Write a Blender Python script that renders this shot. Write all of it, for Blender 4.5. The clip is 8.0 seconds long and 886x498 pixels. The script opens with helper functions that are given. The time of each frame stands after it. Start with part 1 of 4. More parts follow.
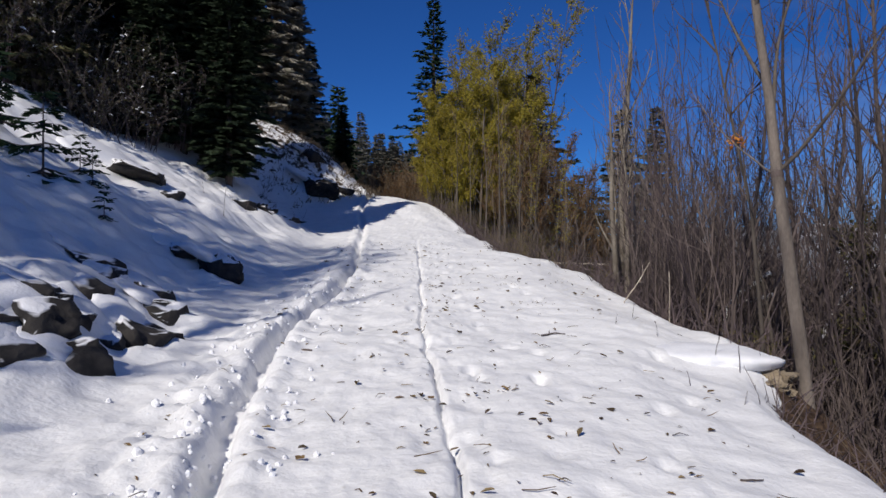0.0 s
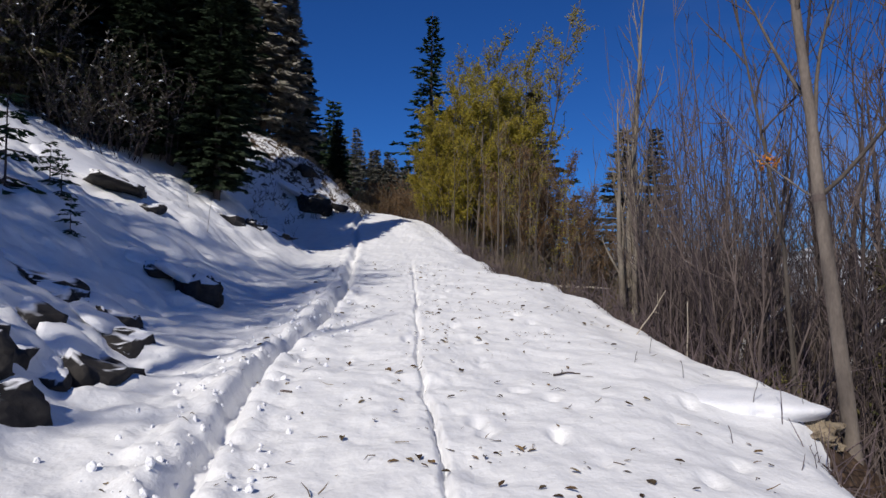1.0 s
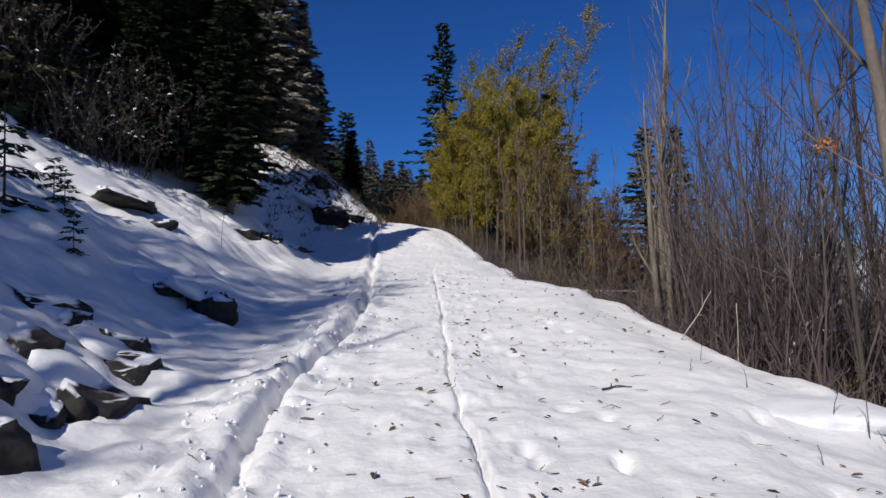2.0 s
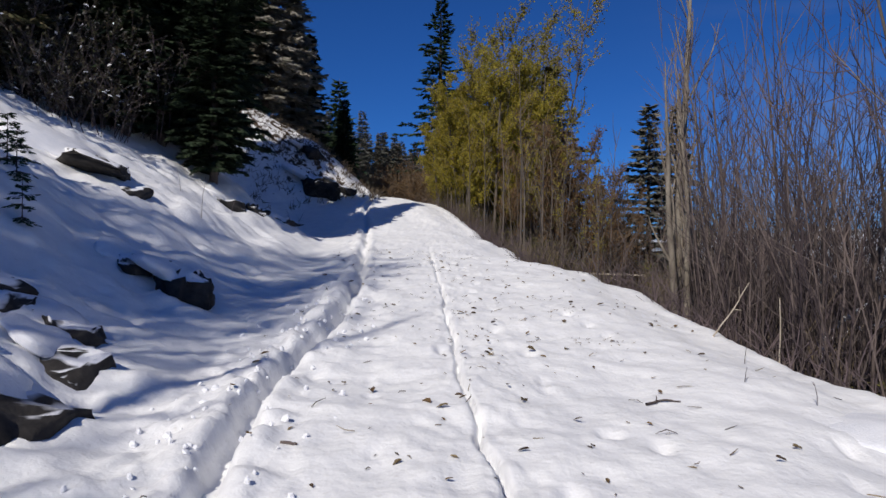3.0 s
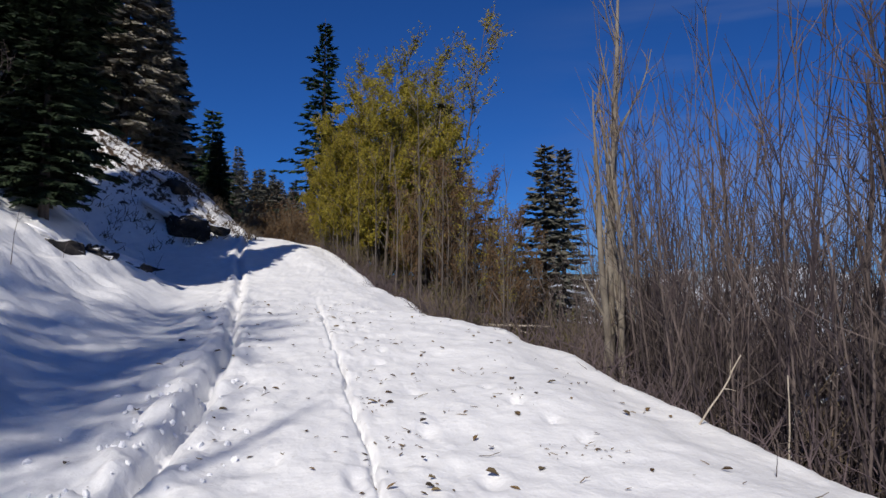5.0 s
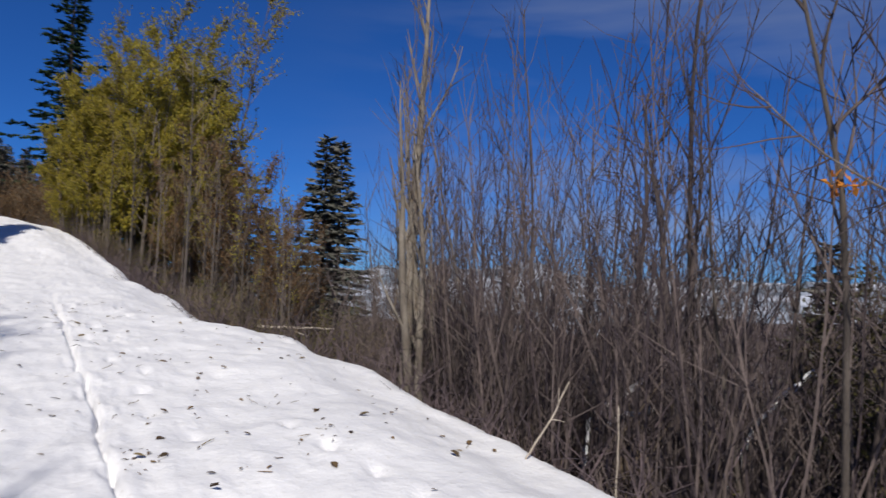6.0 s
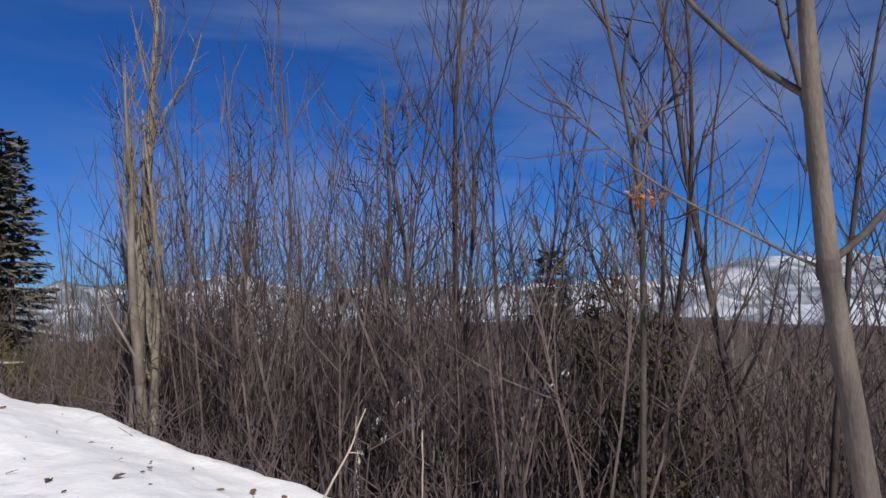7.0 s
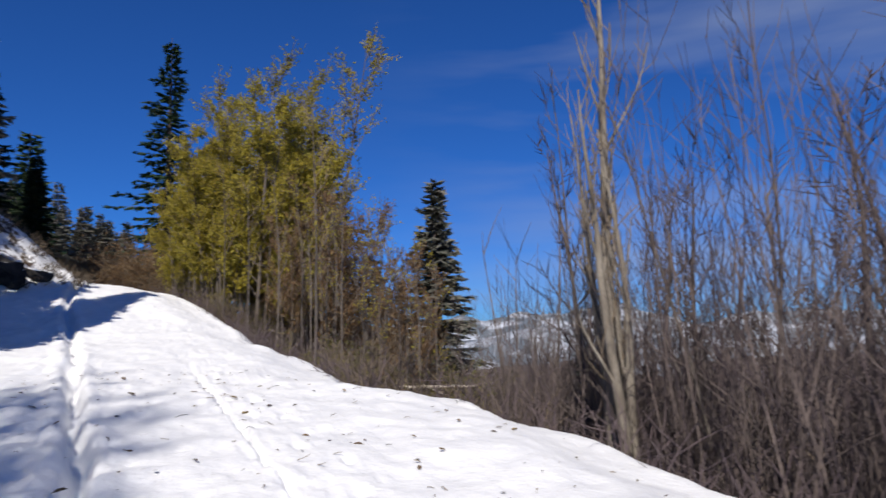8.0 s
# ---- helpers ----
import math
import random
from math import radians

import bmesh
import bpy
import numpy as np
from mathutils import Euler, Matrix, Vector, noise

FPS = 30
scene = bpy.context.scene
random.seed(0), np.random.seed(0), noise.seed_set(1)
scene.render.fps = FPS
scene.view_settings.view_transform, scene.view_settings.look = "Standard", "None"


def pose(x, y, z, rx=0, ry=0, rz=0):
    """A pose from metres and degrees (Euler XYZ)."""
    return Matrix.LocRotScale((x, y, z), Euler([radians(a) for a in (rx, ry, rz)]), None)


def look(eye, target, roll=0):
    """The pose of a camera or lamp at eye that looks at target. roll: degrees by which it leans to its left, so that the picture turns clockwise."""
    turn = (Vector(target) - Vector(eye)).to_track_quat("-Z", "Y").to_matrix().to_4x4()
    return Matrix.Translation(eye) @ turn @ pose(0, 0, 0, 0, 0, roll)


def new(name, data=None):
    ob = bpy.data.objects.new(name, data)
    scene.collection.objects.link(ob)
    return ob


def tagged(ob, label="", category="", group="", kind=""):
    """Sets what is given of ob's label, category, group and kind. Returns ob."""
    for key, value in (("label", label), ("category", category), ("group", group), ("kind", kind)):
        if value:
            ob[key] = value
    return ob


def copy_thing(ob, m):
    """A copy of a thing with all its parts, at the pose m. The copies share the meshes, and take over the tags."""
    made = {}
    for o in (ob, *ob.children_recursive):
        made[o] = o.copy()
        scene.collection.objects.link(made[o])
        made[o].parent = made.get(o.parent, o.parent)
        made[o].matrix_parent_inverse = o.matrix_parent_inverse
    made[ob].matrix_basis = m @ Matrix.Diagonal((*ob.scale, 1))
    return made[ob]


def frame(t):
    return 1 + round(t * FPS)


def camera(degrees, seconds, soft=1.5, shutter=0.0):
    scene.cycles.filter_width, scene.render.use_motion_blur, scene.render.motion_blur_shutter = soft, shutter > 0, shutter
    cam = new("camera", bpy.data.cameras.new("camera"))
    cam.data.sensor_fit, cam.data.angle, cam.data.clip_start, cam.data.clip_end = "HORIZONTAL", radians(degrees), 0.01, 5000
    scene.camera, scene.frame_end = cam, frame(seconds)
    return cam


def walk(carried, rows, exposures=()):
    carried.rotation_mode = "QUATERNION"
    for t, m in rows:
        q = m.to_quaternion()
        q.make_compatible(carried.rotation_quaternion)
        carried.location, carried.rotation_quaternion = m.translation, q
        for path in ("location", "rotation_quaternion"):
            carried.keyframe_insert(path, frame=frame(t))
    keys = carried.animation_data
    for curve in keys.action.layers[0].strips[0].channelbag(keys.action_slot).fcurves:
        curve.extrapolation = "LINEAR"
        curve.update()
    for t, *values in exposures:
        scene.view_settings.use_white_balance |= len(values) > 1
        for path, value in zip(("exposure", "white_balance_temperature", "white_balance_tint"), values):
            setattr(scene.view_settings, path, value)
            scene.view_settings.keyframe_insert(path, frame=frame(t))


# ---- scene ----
cam = camera(65.0, 8.0, soft=1.5, shutter=0.1)
PATH = [
    (0, (0.0, 0.0, 1.6), (0.0, 2.0, 1.6), -0.0),
    (0.5, (-0.116, 0.552, 1.61), (-0.195, 2.55, 1.643), -0.5),
    (1, (-0.093, 1.032, 1.704), (-0.075, 3.031, 1.755), 1.0),
    (1.5, (-0.191, 1.36, 1.676), (-0.221, 3.356, 1.806), -2.6),
    (2.8, (-0.412, 2.819, 1.759), (-0.433, 4.819, 1.728), 2.3),
    (3, (-0.493, 3.117, 1.79), (-0.493, 5.117, 1.796), 0.4),
    (3.5, (-0.518, 3.814, 1.818), (-0.511, 5.812, 1.903), 1.0),
    (4, (-0.543, 4.419, 1.903), (-0.285, 6.399, 2.013), 1.7),
    (5.5, (-0.866, 6.644, 2.138), (-0.445, 8.595, 2.272), -1.0),
    (6, (-0.887, 7.314, 2.286), (0.082, 9.059, 2.402), 2.0),
    (6.5, (-0.938, 7.899, 2.351), (0.522, 9.257, 2.498), 3.9),
    (7, (-1.029, 8.422, 2.364), (0.561, 9.626, 2.518), -0.5),
    (7.5, (-1.35, 9.1, 2.32), (0.055, 10.505, 2.543), -0.9),
    (8, (-1.6, 10.0, 2.28), (-0.831, 11.829, 2.534), -1.2),
]
walk(cam, [(t, look(eye, target, roll)) for t, eye, target, roll in PATH],
     exposures=[(0, 0.0), (4, 0.0), (5.5, 0.1), (6.5, 0.16), (7.2, 0.28), (8, 0.42)])

# ---------------------------------------------------------------- sky, sun
SUN_EL, SUN_AZ = 40.0, 207.0        # height; compass bearing of the sun, clockwise from +y
world = bpy.data.worlds.new("world")
scene.world = world
world.use_nodes = True
wn, wl = world.node_tree.nodes, world.node_tree.links
wn.clear()
w_out, w_bg = wn.new("ShaderNodeOutputWorld"), wn.new("ShaderNodeBackground")
w_sky = wn.new("ShaderNodeTexSky")
w_sky.sky_type, w_sky.sun_disc = "NISHITA", False
w_sky.sun_elevation, w_sky.sun_rotation = radians(SUN_EL), radians(SUN_AZ)
w_sky.altitude, w_sky.air_density, w_sky.dust_density, w_sky.ozone_density = 1800, 1.0, 0.15, 5.0
w_bg.inputs["Strength"].default_value = 0.052
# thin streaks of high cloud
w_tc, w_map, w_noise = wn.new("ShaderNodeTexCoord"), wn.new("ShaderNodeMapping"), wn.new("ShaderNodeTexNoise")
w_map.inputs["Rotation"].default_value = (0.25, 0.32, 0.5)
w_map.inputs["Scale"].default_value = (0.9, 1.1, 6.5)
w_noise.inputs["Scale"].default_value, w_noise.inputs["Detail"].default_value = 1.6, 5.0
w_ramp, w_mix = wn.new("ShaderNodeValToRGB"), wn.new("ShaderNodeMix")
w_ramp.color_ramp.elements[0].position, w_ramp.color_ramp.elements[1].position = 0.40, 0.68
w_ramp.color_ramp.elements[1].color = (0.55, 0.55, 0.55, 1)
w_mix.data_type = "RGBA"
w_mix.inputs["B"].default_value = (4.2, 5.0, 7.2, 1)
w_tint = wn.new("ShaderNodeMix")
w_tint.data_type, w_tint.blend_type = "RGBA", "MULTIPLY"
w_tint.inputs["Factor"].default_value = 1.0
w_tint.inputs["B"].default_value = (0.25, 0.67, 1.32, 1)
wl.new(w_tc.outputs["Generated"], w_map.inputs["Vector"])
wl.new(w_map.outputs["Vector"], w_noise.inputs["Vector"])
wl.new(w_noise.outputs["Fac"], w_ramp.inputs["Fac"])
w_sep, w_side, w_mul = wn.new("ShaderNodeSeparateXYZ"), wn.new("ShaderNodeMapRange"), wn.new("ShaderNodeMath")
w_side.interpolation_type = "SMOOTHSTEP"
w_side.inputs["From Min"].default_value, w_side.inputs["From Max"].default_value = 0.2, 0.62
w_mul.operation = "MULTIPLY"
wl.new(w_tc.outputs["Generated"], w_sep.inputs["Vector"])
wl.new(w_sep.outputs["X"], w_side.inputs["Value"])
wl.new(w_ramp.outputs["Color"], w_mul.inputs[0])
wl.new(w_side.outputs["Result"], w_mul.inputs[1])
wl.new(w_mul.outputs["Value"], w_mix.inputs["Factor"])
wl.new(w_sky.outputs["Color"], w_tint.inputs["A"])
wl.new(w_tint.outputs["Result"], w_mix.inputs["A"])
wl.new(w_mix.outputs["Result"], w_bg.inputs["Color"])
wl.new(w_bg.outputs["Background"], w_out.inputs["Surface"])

sun_data = bpy.data.lights.new("sun", "SUN")
sun_data.energy, sun_data.angle, sun_data.color = 3.8, radians(0.5), (1.0, 0.94, 0.86)
sun = new("sun", sun_data)
to_sun = Vector((math.sin(radians(SUN_AZ)) * math.cos(radians(SUN_EL)), math.cos(radians(SUN_AZ)) * math.cos(radians(SUN_EL)), math.sin(radians(SUN_EL))))
sun.matrix_world = look(to_sun * 200, (0, 0, 0))


# ---------------------------------------------------------------- materials
def material(name, base, rough=0.8, second=None, scale=6.0, detail_scale=60.0, bump=0.3, bump_dist=0.01, spread=0.25, metal=0.0, sss=0.0, stretch=(1, 1, 1), spec=0.3, per_object=0.0):
    """A surface with a large and a fine variation of colour and a relief."""
    m = bpy.data.materials.new(name)
    m.use_nodes = True
    n, l = m.node_tree.nodes, m.node_tree.links
    bsdf = n["Principled BSDF"]
    second = second or tuple(c * (1 - spread) for c in base)
    tc, mp = n.new("ShaderNodeTexCoord"), n.new("ShaderNodeMapping")
    mp.inputs["Scale"].default_value = stretch
    big, fine = n.new("ShaderNodeTexNoise"), n.new("ShaderNodeTexNoise")
    big.inputs["Scale"].default_value, big.inputs["Detail"].default_value = scale, 4
    fine.inputs["Scale"].default_value, fine.inputs["Detail"].default_value = detail_scale, 3
    ramp = n.new("ShaderNodeValToRGB")
    ramp.color_ramp.elements[0].position, ramp.color_ramp.elements[1].position = 0.35, 0.65
    ramp.color_ramp.elements[0].color, ramp.color_ramp.elements[1].color = (*base, 1), (*second, 1)
    mul = n.new("ShaderNodeMix")
    mul.data_type, mul.blend_type = "RGBA", "OVERLAY"
    mul.inputs["Factor"].default_value = 0.35
    bm_ = n.new("ShaderNodeBump")
    bm_.inputs["Strength"].default_value, bm_.inputs["Distance"].default_value = bump, bump_dist
    l.new(tc.outputs["Object"], mp.inputs["Vector"])
    l.new(mp.outputs["Vector"], big.inputs["Vector"])
    l.new(mp.outputs["Vector"], fine.inputs["Vector"])
    l.new(big.outputs["Fac"], ramp.inputs["Fac"])
    l.new(ramp.outputs["Color"], mul.inputs["A"])
    l.new(fine.outputs["Fac"], mul.inputs["B"])
    last = mul.outputs["Result"]
    if per_object:
        info, hsv, rng = n.new("ShaderNodeObjectInfo"), n.new("ShaderNodeHueSaturation"), n.new("ShaderNodeMapRange")
        rng.inputs["To Min"].default_value, rng.inputs["To Max"].default_value = 1 - per_object, 1 + per_object
        l.new(info.outputs["Random"], rng.inputs["Value"])
        l.new(rng.outputs["Result"], hsv.inputs["Value"])
        l.new(last, hsv.inputs["Color"])
        last = hsv.outputs["Color"]
    l.new(last, bsdf.inputs["Base Color"])
    l.new(fine.outputs["Fac"], bm_.inputs["Height"])
    l.new(bm_.outputs["Normal"], bsdf.inputs["Normal"])
    bsdf.inputs["Roughness"].default_value = rough
    bsdf.inputs["Metallic"].default_value = metal
    bsdf.inputs["Specular IOR Level"].default_value = spec
    return m


def island_material(name, cols, rough=0.75, trans=0.0):
    """Leaves and needles: each island takes its own shade between the colours."""
    m = bpy.data.materials.new(name)
    m.use_nodes = True
    n, l = m.node_tree.nodes, m.node_tree.links
    bsdf = n["Principled BSDF"]
    geo, ramp = n.new("ShaderNodeNewGeometry"), n.new("ShaderNodeValToRGB")
    el = ramp.color_ramp.elements
    while len(el) < len(cols):
        el.new(0.5)
    for i, c in enumerate(cols):
        el[i].position, el[i].color = i / (len(cols) - 1), (*c, 1)
    l.new(geo.outputs["Random Per Island"], ramp.inputs["Fac"])
    l.new(ramp.outputs["Color"], bsdf.inputs["Base Color"])
    bsdf.inputs["Roughness"].default_value = rough
    bsdf.inputs["Specular IOR Level"].default_value = 0.2
    if trans:
        tr, mix = n.new("ShaderNodeBsdfTranslucent"), n.new("ShaderNodeMixShader")
        mix.inputs["Fac"].default_value = trans
        l.new(ramp.outputs["Color"], tr.inputs["Color"])
        l.new(bsdf.outputs["BSDF"], mix.inputs[1])
        l.new(tr.outputs["BSDF"], mix.inputs[2])
        l.new(mix.outputs["Shader"], n["Material Output"].inputs["Surface"])
    return m


def ground_material():
    """Snow, with leaf mould and soil where the attribute 'bare' says so."""
    m = bpy.data.materials.new("snowy_ground")
    m.use_nodes = True
    n, l = m.node_tree.nodes, m.node_tree.links
    bsdf = n["Principled BSDF"]
    tc = n.new("ShaderNodeTexCoord")

    def noise_node(scale, detail):
        t = n.new("ShaderNodeTexNoise")
        t.inputs["Scale"].default_value, t.inputs["Detail"].default_value = scale, detail
        l.new(tc.outputs["Object"], t.inputs["Vector"])
        return t
    broad, mid, fine, grit = noise_node(0.5, 3), noise_node(3.2, 6), noise_node(16, 5), noise_node(90, 3)
    att = n.new("ShaderNodeAttribute")
    att.attribute_name = "bare"
    snow = n.new("ShaderNodeValToRGB")
    snow.color_ramp.elements[0].position, snow.color_ramp.elements[1].position = 0.3, 0.7
    snow.color_ramp.elements[0].color, snow.color_ramp.elements[1].color = (0.775, 0.775, 0.785, 1), (0.87, 0.868, 0.86, 1)
    l.new(mid.outputs["Fac"], snow.inputs["Fac"])
    # faint dirt in the snow
    dirt = n.new("ShaderNodeValToRGB")
    dirt.color_ramp.elements[0].position, dirt.color_ramp.elements[1].position = 0.63, 0.76
    dirt.color_ramp.elements[1].color = (0.4, 0.4, 0.4, 1)
    l.new(fine.outputs["Fac"], dirt.inputs["Fac"])
    dirty = n.new("ShaderNodeMix")
    dirty.data_type = "RGBA"
    dirty.inputs["B"].default_value = (0.52, 0.49, 0.45, 1)
    l.new(dirt.outputs["Color"], dirty.inputs["Factor"])
    l.new(snow.outputs["Color"], dirty.inputs["A"])
    soil = n.new("ShaderNodeValToRGB")
    e = soil.color_ramp.elements
    e[0].position, e[1].position = 0.3, 0.72
    e[0].color, e[1].color = (0.028, 0.018, 0.013, 1), (0.16, 0.105, 0.066, 1)
    mid_e = e.new(0.52)
    mid_e.color = (0.075, 0.048, 0.032, 1)
    l.new(fine.outputs["Fac"], soil.inputs["Fac"])
    # the edge of the snow, broken by noise
    add = n.new("ShaderNodeMath")
    add.operation = "ADD"
    l.new(att.outputs["Fac"], add.inputs[0])
    half = n.new("ShaderNodeMath")
    half.operation, half.inputs[1].default_value = "MULTIPLY_ADD", 0.9
    half.inputs[2].default_value = -0.45
    l.new(mid.outputs["Fac"], half.inputs[0])
    l.new(half.outputs["Value"], add.inputs[1])
    cut = n.new("ShaderNodeMapRange")
    cut.inputs["From Min"].default_value, cut.inputs["From Max"].default_value = 0.47, 0.53
    l.new(add.outputs["Value"], cut.inputs["Value"])
    mix = n.new("ShaderNodeMix")
    mix.data_type = "RGBA"
    l.new(cut.outputs["Result"], mix.inputs["Factor"])
    l.new(dirty.outputs["Result"], mix.inputs["A"])
    l.new(soil.outputs["Color"], mix.inputs["B"])
    l.new(mix.outputs["Result"], bsdf.inputs["Base Color"])
    b1, b2, b3 = n.new("ShaderNodeBump"), n.new("ShaderNodeBump"), n.new("ShaderNodeBump")
    for b, s, d, src in ((b1, 0.30, 0.08, mid), (b2, 0.34, 0.03, fine), (b3, 0.16, 0.006, grit)):
        b.inputs["Strength"].default_value, b.inputs["Distance"].default_value = s, d
        l.new(src.outputs["Fac"], b.inputs["Height"])
    l.new(b1.outputs["Normal"], b2.inputs["Normal"])
    l.new(b2.outputs["Normal"], b3.inputs["Normal"])
    l.new(b3.outputs["Normal"], bsdf.inputs["Normal"])
    bsdf.inputs["Roughness"].default_value = 0.72
    bsdf.inputs["Specular IOR Level"].default_value = 0.25
    return m


GROUND = ground_material()
SNOW = material("packed_snow", (0.86, 0.86, 0.88), 0.7, (0.78, 0.79, 0.82), 5, 40, 0.4, 0.02)
def snowy_rock():
    m = material("dark_rock", (0.016, 0.015, 0.016), 0.9, (0.045, 0.040, 0.036), 3.5, 14, 0.5, 0.03)
    n, l = m.node_tree.nodes, m.node_tree.links
    b = n["Principled BSDF"]
    src = b.inputs["Base Color"].links[0].from_socket
    geo, sep, nz = n.new("ShaderNodeNewGeometry"), n.new("ShaderNodeSeparateXYZ"), n.new("ShaderNodeTexNoise")
    nz.inputs["Scale"].default_value, nz.inputs["Detail"].default_value = 1.8, 2
    l.new(geo.outputs["Position"], nz.inputs["Vector"])
    l.new(geo.outputs["Normal"], sep.inputs["Vector"])
    add, cut, mix = n.new("ShaderNodeMath"), n.new("ShaderNodeMapRange"), n.new("ShaderNodeMix")
    add.operation = "ADD"
    l.new(sep.outputs["Z"], add.inputs[0])
    l.new(nz.outputs["Fac"], add.inputs[1])
    cut.inputs["From Min"].default_value, cut.inputs["From Max"].default_value = 1.28, 1.38
    l.new(add.outputs["Value"], cut.inputs["Value"])
    mix.data_type = "RGBA"
    mix.inputs["B"].default_value = (0.84, 0.84, 0.86, 1)
    l.new(cut.outputs["Result"], mix.inputs["Factor"])
    l.new(src, mix.inputs["A"])
    l.new(mix.outputs["Result"], b.inputs["Base Color"])
    return m


ROCK = snowy_rock()
EARTH = material("clay_earth", (0.17, 0.13, 0.085), 0.95, (0.30, 0.245, 0.175), 6, 40, 0.9, 0.03)
BARK = material("grey_brown_bark", (0.155, 0.130, 0.110), 0.9, (0.085, 0.071, 0.062), 5, 45, 0.7, 0.012, stretch=(1, 1, 0.35), per_object=0.35)
# darker bark; part of its tone stands in for shade on wood and brush
BARK_DARK = material("dark_bark", (0.066, 0.052, 0.048), 0.9, (0.115, 0.09, 0.082), 5, 45, 0.7, 0.012, stretch=(1, 1, 0.35), per_object=0.4)
BARK_PALE = material("pale_aspen_bark", (0.25, 0.22, 0.18), 0.85, (0.14, 0.118, 0.095), 4, 40, 0.6, 0.01, stretch=(1, 1, 0.5), per_object=0.2)
TWIG = material("reddish_twig", (0.098, 0.073, 0.076), 0.9, (0.056, 0.043, 0.048), 3, 30, 0.3, 0.004, per_object=0.45)
TWIG_TAN = material("tan_twig", (0.185, 0.142, 0.095), 0.9, (0.115, 0.088, 0.062), 3, 30, 0.3, 0.004, per_object=0.3)
DEADWOOD = material("bleached_deadwood", (0.50, 0.44, 0.36), 0.85, (0.34, 0.29, 0.23), 6, 50, 0.6, 0.008)
NEEDLE = island_material("spruce_needles", [(0.012, 0.028, 0.013), (0.030, 0.058, 0.024), (0.048, 0.075, 0.030)], 0.7, 0.12)
NEEDLE_DARK = island_material("dark_spruce_needles", [(0.012, 0.020, 0.012), (0.022, 0.036, 0.018), (0.036, 0.052, 0.026)], 0.8, 0.06)
NEEDLE_GREY = island_material("frosted_needles", [(0.17, 0.165, 0.13), (0.26, 0.24, 0.195), (0.36, 0.33, 0.28)], 0.75, 0.25)
NEEDLE_DUSK = island_material("dull_grey_needles", [(0.06, 0.07, 0.055), (0.115, 0.115, 0.092), (0.18, 0.165, 0.14)], 0.75, 0.1)
CATKIN = island_material("yellow_green_buds", [(0.30, 0.24, 0.035), (0.44, 0.36, 0.045), (0.27, 0.25, 0.05), (0.50, 0.41, 0.08)], 0.8, 0.45)
RUSSET = island_material("russet_leaves", [(0.13, 0.07, 0.035), (0.20, 0.115, 0.055), (0.26, 0.17, 0.085)], 0.85, 0.25)
OLIVE = island_material("olive_leaves", [(0.07, 0.082, 0.024), (0.16, 0.15, 0.042), (0.13, 0.105, 0.04)], 0.8, 0.2)
NEEDLE_OLIVE = island_material("olive_brown_needles", [(0.045, 0.055, 0.024), (0.09, 0.09, 0.042), (0.115, 0.095, 0.05), (0.15, 0.14, 0.085)], 0.8, 0.15)
FROST = island_material("frosted_olive_leaves", [(0.035, 0.040, 0.018), (0.070, 0.068, 0.035), (0.065, 0.052, 0.034), (0.045, 0.04, 0.03), (0.24, 0.24, 0.22)], 0.8, 0.2)
LITTER = island_material("fallen_leaves", [(0.035, 0.022, 0.014), (0.11, 0.068, 0.035), (0.20, 0.13, 0.06), (0.06, 0.045, 0.03), (0.27, 0.20, 0.10)], 0.85)
OLIVE_DULL = island_material("dull_olive_leaves", [(0.05, 0.055, 0.022), (0.10, 0.09, 0.035), (0.085, 0.065, 0.035)], 0.85, 0.15)
ORANGE = island_material("orange_leaves", [(0.55, 0.20, 0.03), (0.75, 0.32, 0.06), (0.42, 0.14, 0.03)], 0.7, 0.3)


# ---------------------------------------------------------------- helpers for meshes
def part(name, data, mat, parent=None, label=""):
    """One mesh object from a bmesh or from (vertices, faces), under a parent if given."""
    me = bpy.data.meshes.new(name)
    if isinstance(data, bmesh.types.BMesh):
        data.to_mesh(me)
        data.free()
    else:
        me.from_pydata(data[0], [], data[1])
    me.materials.append(mat)
    ob = new(name, me)
    ob.parent = parent
    return tagged(ob, label) if label else ob


def smooth(ob):
    ob.data.polygons.foreach_set("use_smooth", np.ones(len(ob.data.polygons), bool))
    return ob


def thing(name, label, category, at=(0, 0, 0), group="", kind=""):
    ob = new(name)
    ob.location = at
    ob.empty_display_size = 0.1
    return tagged(ob, label, category, group, kind)


class Shape:
    """Collects tubes and leaves as vertices and faces."""

    def __init__(self):
        self.v, self.f = [], []

    def tube(self, pts, radii, sides=5, tip=True):
        first = len(self.v)
        n = len(pts)
        for i, (p, r) in enumerate(zip(pts, radii)):
            d = (pts[min(i + 1, n - 1)] - pts[max(i - 1, 0)]).normalized()
            a = d.orthogonal().normalized() if i == 0 else (a - d * a.dot(d)).normalized()
            b = d.cross(a)
            for k in range(sides):
                w = 2 * math.pi * k / sides
                self.v.append(p + (a * math.cos(w) + b * math.sin(w)) * r)
        for i in range(n - 1):
            for k in range(sides):
                k2 = (k + 1) % sides
                q = first + i * sides
                self.f.append((q + k, q + k2, q + sides + k2, q + sides + k))
        if tip:
            self.f.append(tuple(first + (n - 1) * sides + k for k in range(sides)))
        return self

    def leaf(self, p, along, side, length, width):
        """A small pointed blade folded along its middle."""
        i = len(self.v)
        up = along.cross(side) * width * 0.35
        self.v += [p, p + along * length * 0.45 + side * width * 0.5 + up, p + along * length, p + along * length * 0.45 - side * width * 0.5 + up]
        self.f += [(i, i + 1, i + 2), (i, i + 2, i + 3)]


